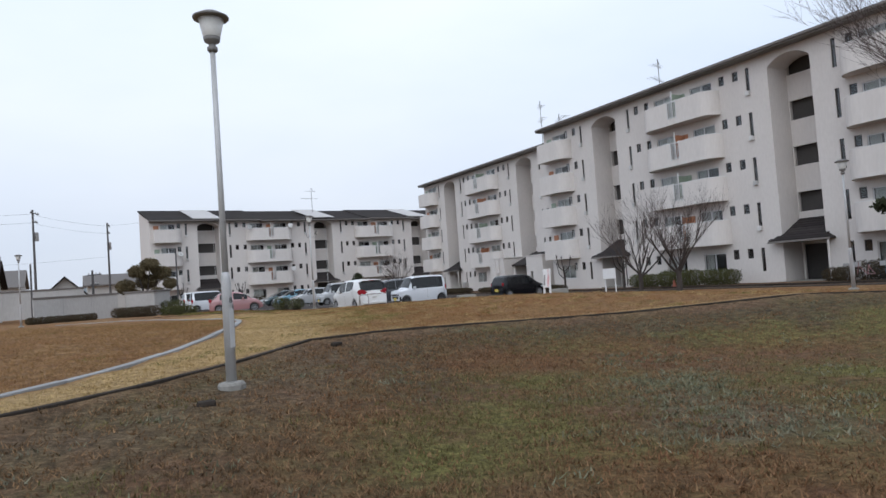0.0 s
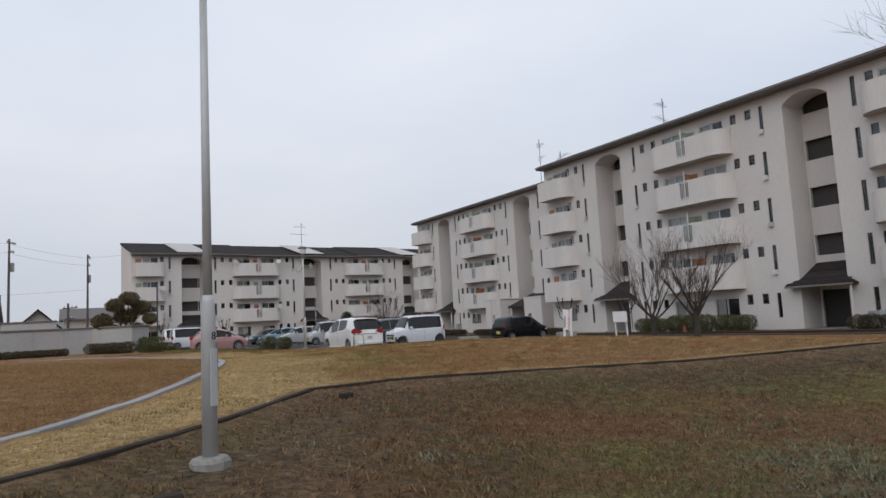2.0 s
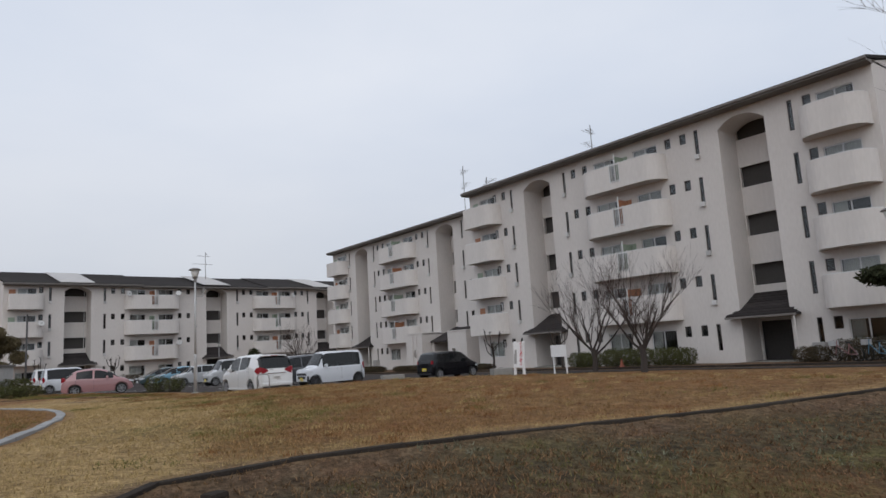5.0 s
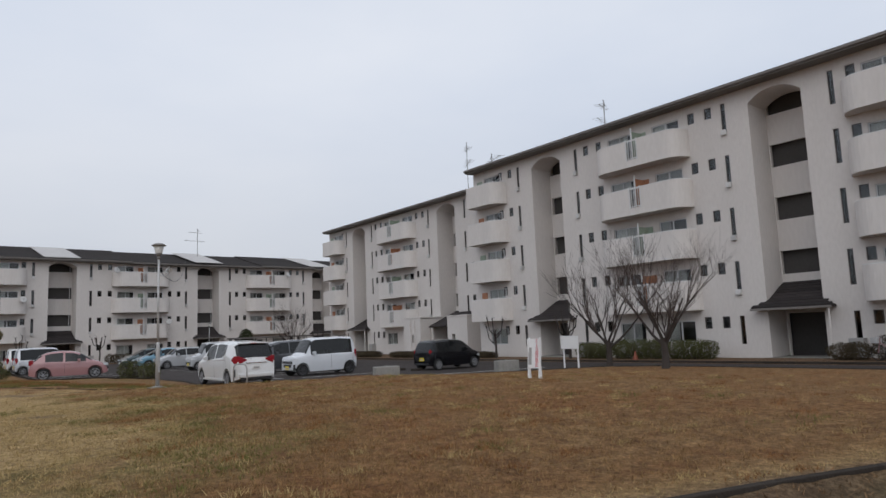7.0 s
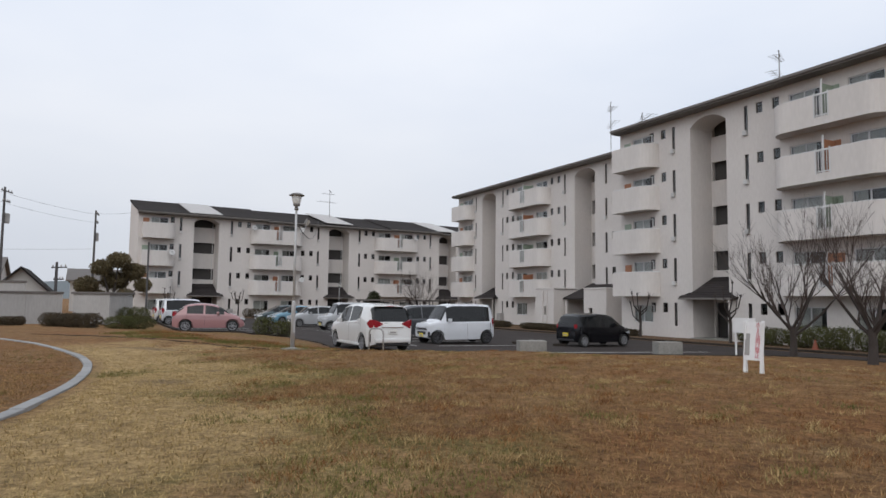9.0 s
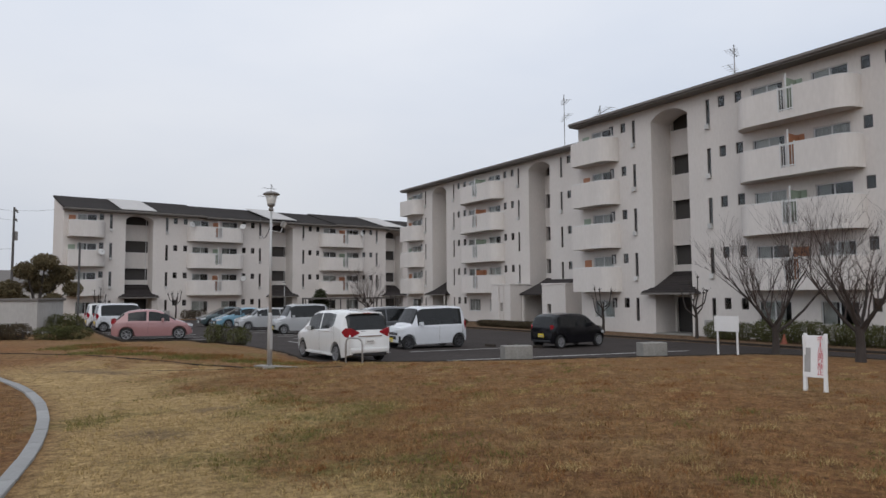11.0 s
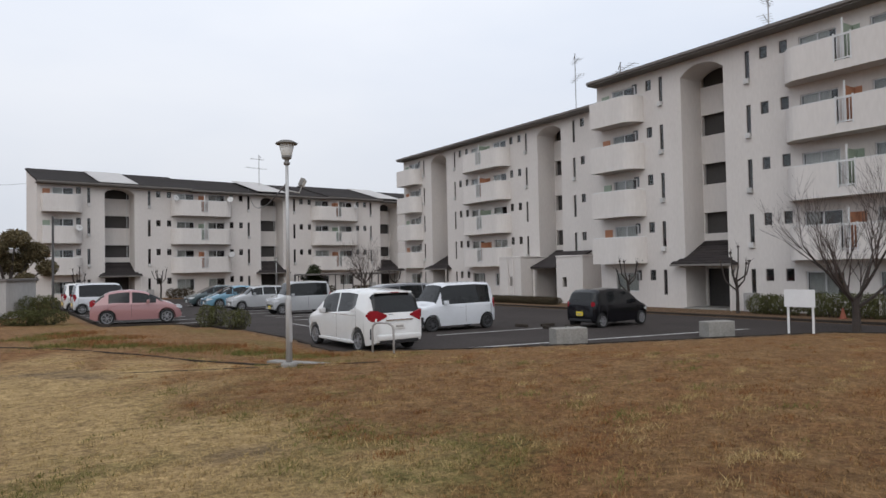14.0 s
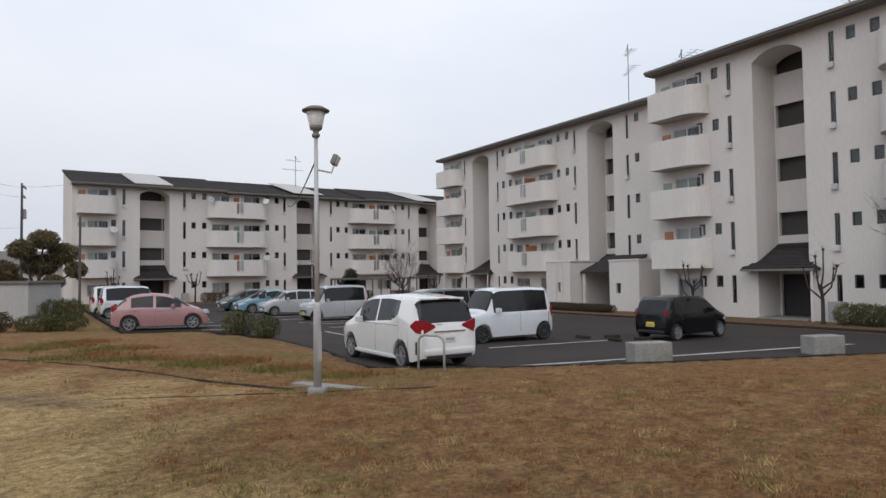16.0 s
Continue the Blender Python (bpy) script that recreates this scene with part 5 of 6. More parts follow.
# ---- aerials, annexes and small works on the blocks ----
def aerial(x, y, z, h, turn, label, rods=2):
    t = thing("roof_aerial", pose(x, y, z, 0, 0, turn), label, "antenna", "roof aerials")
    part("mast", tube(bmesh.new(), [(0, 0, 0), (0, 0, h)], 0.035, 6), M_ANT, t)
    for k in range(rods):
        zz = h * (0.55 + 0.3 * k)
        w = 1.7 - 0.6 * k
        boom = part("yagi_boom", tube(bmesh.new(), [(-w, 0, zz), (w * 0.6, 0, zz)], 0.02, 5), M_ANT, t)
        for i in range(6):
            x_ = -w + 1.6 * w * (i + 0.3) / 6
            part("yagi_rod", tube(bmesh.new(), [(x_, -0.42 + 0.04 * i, zz), (x_, 0.42 - 0.04 * i, zz)], 0.012, 4), M_ANT, boom)
    dish = bmesh.new()
    tube(dish, [(-0.1, 0, h - 0.02), (0.25, 0, h - 0.35)], 0.03, 5)
    part("dipole", dish, M_ANT, t)


aerial(46.1, 54.3, 14.4, 4.6, 60, "tall grey television aerial on the roof ridge")
aerial(46.5, 38.7, 14.4, 4.0, 20, "dark television aerial on the roof slope", 2)
aerial(41.2, 45.6, 14.0, 1.2, 70, "short stub aerial at the roof end", 1)
aerial(33.6, 92.5, 12.2, 3.5, 10, "thin television aerial over the far roof")


def dish(x, y, z, turn):
    t = thing("satellite_dish", pose(x, y, z, 0, 0, turn), "small pale satellite dish clamped to a balcony", "satellite dish", "satellite dishes")
    bm = turned(bmesh.new(), [(0.03, 0.0), (0.2, 0.03), (0.33, 0.09), (0.335, 0.1), (0.2, 0.045), (0.03, 0.015)], 16)
    part("bowl", bm, M_VENT, t, smooth=True, m=pose(0, 0, 0.1, 65, 0, 0))
    part("arm", tube(bmesh.new(), [(0, 0.02, -0.25), (0, 0.02, 0.1), (0, -0.3, 0.2)], 0.02, 5), M_ANT, t)


bx, by, ca, sa = 10.37, 87.45, math.cos(radians(4)), math.sin(radians(4))
for u, z, turn in ((C_MID1 - 2.9, 9.6, 20), (C_MID1 + 2.7, 9.7, -30), (C_MID1 + 2.8, 3.9, -20), (C_MID2 + 2.2, 9.6, 30), (3.2, 6.4, 20)):
    dish(C_X + u * ca + 1.2 * sa, C_Y + u * sa - 1.2 * ca, z, turn)

# single-storey porch annex in front of the set-back block
t = thing("porch_annex", pose(0, 0, -0.45), "low white entrance annex with a dark lean-to roof", "annex")
part("front_wall", pierced(bmesh.new(), 0, 2.5, 0, 3.25, [(0.55, 0.97, 1.2, 1.85)], 0, 0.18), M_WALL, t, m=pose(40.4, 51.05, 0, 0, 0, -90))
part("front_wall", pierced(bmesh.new(), 0, 2.5, 0, 3.3, [(1.2, 1.5, 1.2, 1.9)], 0, 0.18), M_WALL, t, m=pose(40.4, 57.3, 0, 0, 0, -90))
for y in (48.55, 51.05 - 0.18, 54.8, 57.3 - 0.18):
    part("side_wall", boxed(40.58, 44.18, y, y + 0.18, 0, 3.25), M_WALL, t)
part("flat_roof", boxed(40.36, 44.18, 48.5, 51.1, 3.255, 3.36, 0.02), M_BALC, t)
part("flat_roof", boxed(40.36, 44.18, 54.75, 57.35, 3.31, 3.42, 0.02), M_BALC, t)
lean = bmesh.new()
v = [lean.verts.new(p) for p in ((41.3, 54.75, 2.6), (41.3, 51.15, 2.6), (44.1, 51.15, 3.75), (44.1, 54.75, 3.75))]
w = [lean.verts.new((q.co.x, q.co.y, q.co.z - 0.12)) for q in v]
lean.faces.new(v), lean.faces.new(w[::-1])
for i in range(4):
    lean.faces.new((v[i], v[(i + 1) % 4], w[(i + 1) % 4], w[i]))
part("lean_to_roof", lean, M_PORCH, t, "dark tiled lean-to")
part("pillar", boxed(41.4, 41.6, 54.4, 54.62, 0, 2.5), M_WALL, t)
part("drain_pipe", tube(bmesh.new(), [(40.3, 55.6, 0), (40.3, 55.6, 3.2)], 0.05, 8), M_BALC, t)
part("drain_pipe", tube(bmesh.new(), [(40.3, 56.2, 0), (40.3, 56.2, 3.2)], 0.05, 8), M_BALC, t)

# bays on the near gable
for k in range(4):
    z = 2.6 + 2.83 * k
    t = thing("gable_balcony", pose(44.9, 16.73, z), "small rear balcony at the block's gable", "balcony", "gable balconies")
    part("parapet", boxed(0, 2.2, -0.9, -0.002, 0, 1.1, 0.05), M_BALC, t)
    part("canopy", boxed(-0.1, 2.3, -1.0, -0.002, 2.35, 2.45, 0.01), M_EAVE, t)
    part("window_frame", boxed(0.4, 1.8, -0.05, -0.003, 1.2, 2.2), M_DARKFRAME, t)

# shelter for bicycles before the far block
t = thing("bicycle_shelter", pose(33.5, 80.6, -0.45, 0, 0, 2), "low dark-roofed bicycle shelter", "shelter")
part("roof", boxed(0, 11, -1.2, 1.2, 2.15, 2.32, 0.03), M_COPING, t)
for i in range(6):
    for yy in (-0.9, 0.9):
        part("post", boxed(0.3 + i * 2.08, 0.38 + i * 2.08, yy - 0.04, yy + 0.04, 0, 2.15), M_POLE2, t)


def bicycle(x, y, turn, paint):
    t = thing("bicycle", pose(x, y, gz(x, y), 0, 0, turn), "bicycle parked before the shrubs", "bicycle", "bicycles")
    for s in (-0.52, 0.52):
        bm = bmesh.new()
        tube(bm, [(s + 0.31 * math.cos(a), 0, 0.33 + 0.31 * math.sin(a)) for a in np.linspace(0, 2 * math.pi, 19)], 0.018, 5, False)
        for k in range(8):
            a = math.pi * k / 8
            tube(bm, [(s - 0.3 * math.cos(a), 0, 0.33 - 0.3 * math.sin(a)), (s + 0.3 * math.cos(a), 0, 0.33 + 0.3 * math.sin(a))], 0.003, 3)
        part("wheel", bm, M_TYRE, t)
    bm = bmesh.new()
    for a, b in (((-0.52, 0.33), (-0.1, 0.35)), ((-0.1, 0.35), (-0.18, 0.82)), ((-0.1, 0.35), (0.4, 0.75)), ((0.52, 0.33), (0.38, 0.95)), ((-0.52, 0.33), (-0.17, 0.75))):
        tube(bm, [(a[0], 0, a[1]), (b[0], 0, b[1])], 0.018, 6)
    part("bicycle_frame", bm, paint, t)
    part("saddle", boxed(-0.3, -0.06, -0.07, 0.07, 0.82, 0.88, 0.02), M_CARDARK, t)
    part("handlebar", tube(bmesh.new(), [(0.2, -0.27, 0.98), (0.37, -0.1, 1.0), (0.37, 0.1, 1.0), (0.2, 0.27, 0.98)], 0.014, 6), M_CHROME, t)
    part("basket", boxed(0.42, 0.7, -0.16, 0.16, 0.72, 0.95, 0.01), M_POLE, t)


bicycle(37.4, 18.6, 75, P_PINK)
bicycle(37.5, 17.4, 60, P_BLUE)

# ---- trees and shrubs ----
def grow(bm_thick, bm_thin, p, d, r, length, level, top, spread=0.55, seg=4, rng=random):
    """One limb and, from it, finer ones; thick wood and twigs go into two meshes."""
    pts, rad, q, dd = [p], [r], Vector(p), Vector(d).normalized()
    for i in range(seg):
        dd = (dd + Vector((rng.uniform(-0.16, 0.16), rng.uniform(-0.16, 0.16), rng.uniform(-0.06, 0.14)))).normalized()
        q = q + dd * length / seg
        pts.append(q.copy())
        rad.append(r * (1 - 0.6 * (i + 1) / seg))
    tube(bm_thick if level < 2 else bm_thin, pts, rad, 7 if level == 0 else (5 if level < 3 else 3), cap=level == 0)
    if level >= top:
        return
    kids = (5, 5, 6, 5, 4)[min(level, 4)]
    for k in range(kids):
        i = rng.randint(1 if level else 2, seg)
        side = Vector((rng.uniform(-1, 1), rng.uniform(-1, 1), rng.uniform(-0.1, 0.7)))
        nd = (dd + side.normalized() * spread * rng.uniform(0.8, 1.5)).normalized()
        grow(bm_thick, bm_thin, pts[i], nd, max(rad[i] * 0.58, 0.0042), length * rng.uniform(0.5, 0.78), level + 1, top, spread, max(3, seg - 1), rng)


def bare_tree(x, y, trunk_h, r, limbs, reach, top, seed, label, rise=1.0, lean=(0, 0)):
    rng = random.Random(seed)
    t = thing("tree", pose(x, y, gz(x, y) - 0.05), label, "tree", "bare trees")
    a, b = bmesh.new(), bmesh.new()
    mid = Vector((lean[0] * trunk_h * 0.5 + 0.05, lean[1] * trunk_h * 0.5, trunk_h * 0.5))
    head = Vector((lean[0] * trunk_h, lean[1] * trunk_h, trunk_h))
    tube(a, [(0, 0, -0.1), (0, 0, 0.08), mid, head], [r * 1.45, r * 1.1, r * 0.92, r * 0.85], 10)
    for k in range(limbs):
        ang = 2 * math.pi * (k + rng.uniform(-0.25, 0.25)) / limbs
        d = Vector((math.cos(ang), math.sin(ang), rise * rng.uniform(0.8, 1.5)))
        grow(a, b, head - Vector((0, 0, rng.uniform(0, 0.35 * trunk_h))), d, r * 0.46, reach * rng.uniform(0.75, 1.05), 1, top, 0.5, 4, rng)
    part("trunk", a, M_BARK, t)
    part("crown", b, M_TWIG, t)
    return t


bare_tree(31.0, 27.5, 1.2, 0.13, 6, 2.75, 4, 11, "bare winter tree spreading from a short trunk", 0.95)
bare_tree(30.5, 24.3, 1.25, 0.15, 6, 2.6, 4, 23, "larger bare winter tree with a forked trunk", 1.1)
bare_tree(22.1, 4.6, 3.2, 0.24, 11, 4.3, 5, 31, "tall bare tree overhanging the basin's edge", 0.5)


def pollard(x, y, h, seed, label="knobbly pruned street tree without leaves"):
    rng = random.Random(seed)
    t = thing("pruned_tree", pose(x, y, gz(x, y) - 0.05), label, "tree", "pruned trees")
    a = bmesh.new()
    tube(a, [(0, 0, 0), (0.05, 0.02, h * 0.3), (0, 0.05, h * 0.5)], [0.09, 0.075, 0.06], 8)
    for k in range(6):
        ang = k * 1.05 + rng.uniform(-0.3, 0.3)
        z0 = h * rng.uniform(0.28, 0.5)
        e = Vector((math.cos(ang) * rng.uniform(0.35, 0.8), math.sin(ang) * rng.uniform(0.35, 0.8), z0 + h * rng.uniform(0.2, 0.48)))
        mid = Vector((e.x * 0.75, e.y * 0.75, z0 + (e.z - z0) * 0.35))
        tube(a, [(0, 0.02, z0), mid, e], [0.045, 0.035, 0.03], 6)
        bmesh.ops.create_icosphere(a, subdivisions=1, radius=0.075, matrix=Matrix.Translation(e))
        for j in range(4):
            tube(a, [e, e + Vector((rng.uniform(-0.25, 0.25), rng.uniform(-0.25, 0.25), rng.uniform(0.05, 0.35)))], [0.012, 0.004], 3)
    part("trunk", a, M_BARK, t)


pollard(38.2, 42.9, 3.3, 1)
pollard(38.0, 36.0, 3.6, 2)
pollard(21.2, 84.5, 3.6, 3)
pollard(14.3, 84.3, 3.6, 4)
pollard(39.3, 71.5, 3.0, 5)


def leaf_mesh(name, blobs, count, size, mat, seed, shell=0.45):
    """Many small leaves set about in rounded clumps (centre, radii)."""
    rng = np.random.default_rng(seed)
    vol = np.array([b[1][0] * b[1][1] * b[1][2] for b in blobs]) ** 0.67
    which = rng.choice(len(blobs), count, p=vol / vol.sum())
    d = rng.normal(size=(count, 3))
    d /= np.linalg.norm(d, axis=1)[:, None]
    rad = shell + (1 - shell) * rng.random(count) ** 0.6
    c = np.array([b[0] for b in blobs])[which] + d * np.array([b[1] for b in blobs])[which] * (rad * rng.uniform(0.9, 1.12, count))[:, None]
    a = rng.normal(size=(count, 3))
    a /= np.linalg.norm(a, axis=1)[:, None]
    b = np.cross(a, rng.normal(size=(count, 3)))
    b /= np.linalg.norm(b, axis=1)[:, None]
    s = size * rng.uniform(0.6, 1.4, count)[:, None]
    v = np.stack([c - a * s, c + b * s * 0.45, c + a * s, c - b * s * 0.45], 1).reshape(-1, 3)
    me = bpy.data.meshes.new(name)
    me.from_pydata(v.tolist(), [], np.arange(count * 4).reshape(-1, 4).tolist())
    me.materials.append(mat)
    return me


def leafy_tree(x, y, trunk_h, blobs, count, size, mat, seed, label, r=0.14):
    t = thing("tree", pose(x, y, gz(x, y) - 0.05), label, "tree", "evergreen trees")
    bm = bmesh.new()
    tube(bm, [(0, 0, -0.1), (0.05, 0, trunk_h * 0.5), (0, 0.05, trunk_h)], [r * 1.3, r, r * 0.8], 8)
    for c, rr in blobs:
        tube(bm, [(0, 0.03, trunk_h * 0.8), (c[0] * 0.5, c[1] * 0.5, (trunk_h + c[2]) / 2), c], [r * 0.6, r * 0.4, 0.02], 6)
    part("trunk", bm, M_BARK, t)
    part("crown", leaf_mesh("crown", blobs, count, size, mat, seed, 0.3), None, t)


leafy_tree(8.7, 66, 1.2, [((cx_ * 0.85, cy_, cz_), (ra_ * 0.78, rb_ * 0.85, rc_ * 0.85)) for (cx_, cy_, cz_), (ra_, rb_, rc_) in [((-2.0, 0, 2.6), (1.1, 1.2, 0.8)), ((-0.9, -0.5, 3.9), (1.0, 1.0, 0.7)), ((0.4, -0.4, 4.5), (1.1, 1.1, 0.7)), ((1.6, 0.3, 3.7), (1.1, 1.1, 0.8)), ((0.2, 0.6, 3.0), (1.3, 1.2, 0.8)), ((2.4, 0, 2.7), (0.8, 0.9, 0.6)), ((-1.2, 0.2, 1.9), (0.9, 0.9, 0.5)), ((1.0, -0.3, 2.0), (0.8, 0.9, 0.5))]],
           24000, 0.075, M_LEAF, 1, "broad olive-green evergreen tree by the end of the block", 0.2)
bare_tree(40.0, 79.0, 1.5, 0.12, 8, 2.5, 4, 47, "round-headed twiggy tree at the far bays", 1.0)
leafy_tree(35.6, 82.0, 0.6, [((0, 0, 1.6), (1.1, 1.1, 1.1)), ((0.1, 0, 2.5), (0.7, 0.7, 0.8))], 2600, 0.12, M_PINE, 3, "small dark rounded conifer", 0.1)
leafy_tree(36.6, 14.6, 2.0, [((-0.4, 1.6, 3.6), (1.0, 1.0, 0.45)), ((0.3, 0.2, 4.3), (1.2, 1.2, 0.5)), ((0.4, -1.6, 3.5), (1.0, 1.1, 0.45)), ((-0.5, 0.6, 2.9), (0.9, 0.9, 0.35)), ((0.4, -0.7, 4.9), (0.8, 0.9, 0.4))],
           7000, 0.11, M_PINE, 4, "clipped dark pine in cloud-like pads", 0.13)


def hedge(x, y, lx, ly, h, turn, mat, seed, label, count=0, name="hedge"):
    t = thing(name, pose(x, y, gz(x, y) - 0.04, 0, 0, turn), label, "hedge" if name == "hedge" else "shrub", "clipped shrubs")
    rng = random.Random(seed)
    blobs = []
    nx_ = max(1, int(lx / (h * 0.45))) if lx > 1.8 else 2
    for i in range(nx_):
        cx = -lx / 2 + lx * (i + 0.5) / nx_
        blobs.append(((cx + rng.uniform(-0.08, 0.08), rng.uniform(-0.06, 0.06), h * 0.5), (max(lx / nx_ * 0.95, h * 0.42), ly * 0.52 * rng.uniform(0.9, 1.08), h * 0.5 * rng.uniform(0.92, 1.05))))
    part("foliage", leaf_mesh("foliage", blobs, count or int(3000 * lx * max(ly, h)), 0.036, mat, seed, 0.62), None, t)
    bm = bmesh.new()
    for i in range(nx_ * 3):
        cx = -lx / 2 + lx * (i + 0.5) / (nx_ * 3)
        for k in range(3):
            tube(bm, [(cx, 0, 0), (cx + rng.uniform(-0.25, 0.25), rng.uniform(-0.3, 0.3) * ly, h * rng.uniform(0.6, 0.95))], [0.02, 0.006], 4)
    part("branchwork", bm, M_BARK, t)


hedge(15.1, 44.5, 0.72, 0.85, 0.95, 0, M_HEDGE, 1, "rounded green shrub on the bank", name="shrub")
hedge(15.42, 42.5, 0.62, 0.75, 0.85, 0, M_HEDGE, 2, "smaller rounded green shrub on the bank", name="shrub")
hedge(6.5, 50.3, 3.3, 1.1, 0.78, -46, M_HEDGE_BROWN, 3, "long clipped brownish hedge before the white wall")
hedge(2.1, 54.0, 4.2, 1.1, 0.55, -4, M_HEDGE_BROWN, 4, "low dark clipped hedge by the wall")
hedge(9.2, 49.8, 1.8, 1.0, 0.70, 0, M_HEDGE, 5, "low clipped hedge at the parking bays")
hedge(9.3, 57.5, 2.6, 1.3, 1.15, 0, M_HEDGE, 6, "green clipped hedge behind the bays")
for i, (y0, y1, hh) in enumerate(((33.2, 35.4, 1.0), (29.6, 32.9, 1.15), (26.8, 29.3, 1.05), (19.9, 21.2, 0.8), (16.6, 19.4, 1.1), (12.6, 16.2, 1.3), (43.5, 46.5, 0.5), (49, 56, 0.55), (58.5, 64, 0.6))):
    hedge(38.4, (y0 + y1) / 2, y1 - y0, 1.2, hh, 90, M_HEDGE if i < 3 else M_HEDGE_BROWN, 10 + i, "clipped evergreen hedge along the block's foot" if i < 3 else "dark winter shrubs along the block's foot")
for i, u in enumerate((5.0, 12.0, 17.5, 28.0, 33.0)):
    hedge(C_X + u * ca + 2.0 * sa, C_Y + u * sa - 2.0 * ca, 2.2, 1.0, 1.0, 4, M_HEDGE_BROWN, 30 + i, "dark shrubs before the far block")
t = thing("traffic_cone", pose(37.5, 30.9, gz(37.5, 30.9)), "faded orange cone among the hedges", "traffic cone")
part("cone", turned(bmesh.new(), [(0.18, 0), (0.18, 0.03), (0.13, 0.04), (0.03, 0.45)], 14), M_CONE, t)

# ---- left side: walls, shed, houses, poles ----
def panel_wall(name, x0, y0, x1, y1, h, label, thick=0.16, zb=None):
    d = math.hypot(x1 - x0, y1 - y0)
    t = thing(name, pose(x0, y0, (gz(x0, y0) if zb is None else zb) - 0.1, 0, 0, math.degrees(math.atan2(y1 - y0, x1 - x0))), label, "wall")
    n_ = max(1, int(d / 1.8))
    for i in range(n_):
        part("panel", boxed(d * i / n_ + 0.006, d * (i + 1) / n_ - 0.006, 0, thick, 0, h), M_FENCE, t)
    part("coping", boxed(-0.05, d + 0.05, -0.06, thick + 0.06, h + 0.002, h + 0.14, 0.02), M_COPING, t, "dark coping")
    return t


panel_wall("boundary_wall", 0.33, 55.2, 5.85, 57.6, 1.85, "white panelled wall with a dark coping")
panel_wall("boundary_wall", -30, 64.0, 3.6, 61.6, 2.15, "taller pale wall along the edge of the park")
t = thing("shed", pose(6.4, 57.85, gz(6.4, 57.8) - 0.05, 0, 0, -35), "small white flat-roofed shed beside the wall", "shed")
part("wall", boxed(0, 2.4, 0, 2.4, 0, 1.85, 0.01), M_FENCE, t)
part("roof", boxed(-0.1, 2.5, -0.1, 2.5, 1.853, 1.99, 0.02), M_COPING, t)


def house(x, y, w, d, wall_h, ridge_h, turn, label, roof=None):
    t = thing("house", pose(x, y, gz(x, y) - 0.1, 0, 0, turn), label, "house", "far houses")
    bm = boxed(-w / 2, w / 2, -d / 2, d / 2, 0, wall_h)
    for y_ in (-d / 2, d / 2):
        bm.faces.new([bm.verts.new(p) for p in ((-w / 2, y_, wall_h), (w / 2, y_, wall_h), (0, y_, ridge_h - 0.15))])
    part("wall", bm, M_HOUSE, t)
    bm = bmesh.new()
    for s in (-1, 1):
        lo, hi = (s * (w / 2 + 0.6), wall_h - 0.6 * (ridge_h - wall_h) / (w / 2)), (0.0, ridge_h)
        q = [(lo[0], -d / 2 - 0.5, lo[1]), (lo[0], d / 2 + 0.5, lo[1]), (hi[0], d / 2 + 0.5, hi[1]), (hi[0], -d / 2 - 0.5, hi[1])]
        a, b = [bm.verts.new(p) for p in q], [bm.verts.new((p[0], p[1], p[2] - 0.18)) for p in q]
        bm.faces.new(a), bm.faces.new(b[::-1])
        for i in range(4):
            bm.faces.new((a[i], a[(i + 1) % 4], b[(i + 1) % 4], b[i]))
    part("roof", bm, roof or M_ROOF, t, "dark tiled gable roof")
    for u in (-w * 0.25, w * 0.22):
        wn_ = part("window", window_frame_mesh(1.5, 1.2, 1, M_ALU), None, t, m=Matrix.Translation((u - 0.75, -d / 2 - 0.14, wall_h - 1.7)))
        part("pane", boxed(0.03, 1.47, 0.09, 0.10, 0.03, 1.17), M_CARDARK, wn_)


house(2.2, 79, 4.0, 8, 2.3, 4.2, 0, "dark-roofed house with its gable to the park")
house(8.8, 112, 8.5, 8, 4.3, 5.7, 90, "two-storey white house beyond the wall", M_COPING)
house(-10.0, 70, 9, 14, 3.5, 5.5, 90, "long low house under a wide dark roof")
house(-8, 118, 12, 9, 4.6, 7.0, 90, "grey-roofed house among others far off", M_COPING)
house(-30, 100, 12, 9, 4.6, 7.2, 80, "plain house far behind the wall", M_COPING)


def utility_pole(x, y, h, turn):
    t = thing("utility_pole", pose(x, y, gz(x, y) - 0.1, 0, 0, turn), "dark utility pole with crossarms and insulators", "utility pole", "utility poles")
    part("pole", turned(bmesh.new(), [(0.16, 0), (0.10, h)], 10), M_POLE2, t)
    for k in range(2):
        z = h - 0.5 - 1.0 * k
        part("crossarm", boxed(-1.1 + 0.4 * k, 1.1 - 0.4 * k, -0.25, -0.16, z, z + 0.1), M_POLE2, t)
        for u in (-0.9, -0.3, 0.3, 0.9):
            part("insulator", turned(bmesh.new(), [(0.05, z + 0.1), (0.06, z + 0.18), (0.03, z + 0.28)], 8), M_BOX, t, m=Matrix.Translation((u * (1 - 0.35 * k), -0.2, 0)))
    part("transformer", turned(bmesh.new(), [(0.24, h - 3.6), (0.26, h - 3.5), (0.26, h - 2.7), (0.2, h - 2.6)], 12), M_BOX, t, m=Matrix.Translation((0.45, -0.1, 0)))


POLES = [(-0.8, 89.6, 12.6), (7.3, 99.4, 12.1), (-3.9, 83.0, 9.5), (-34, 92, 13.5), (4.65, 75.6, 4.7)]
for i, (x, y, h_) in enumerate(POLES):
    utility_pole(x, y, h_, 70 + 13 * i)


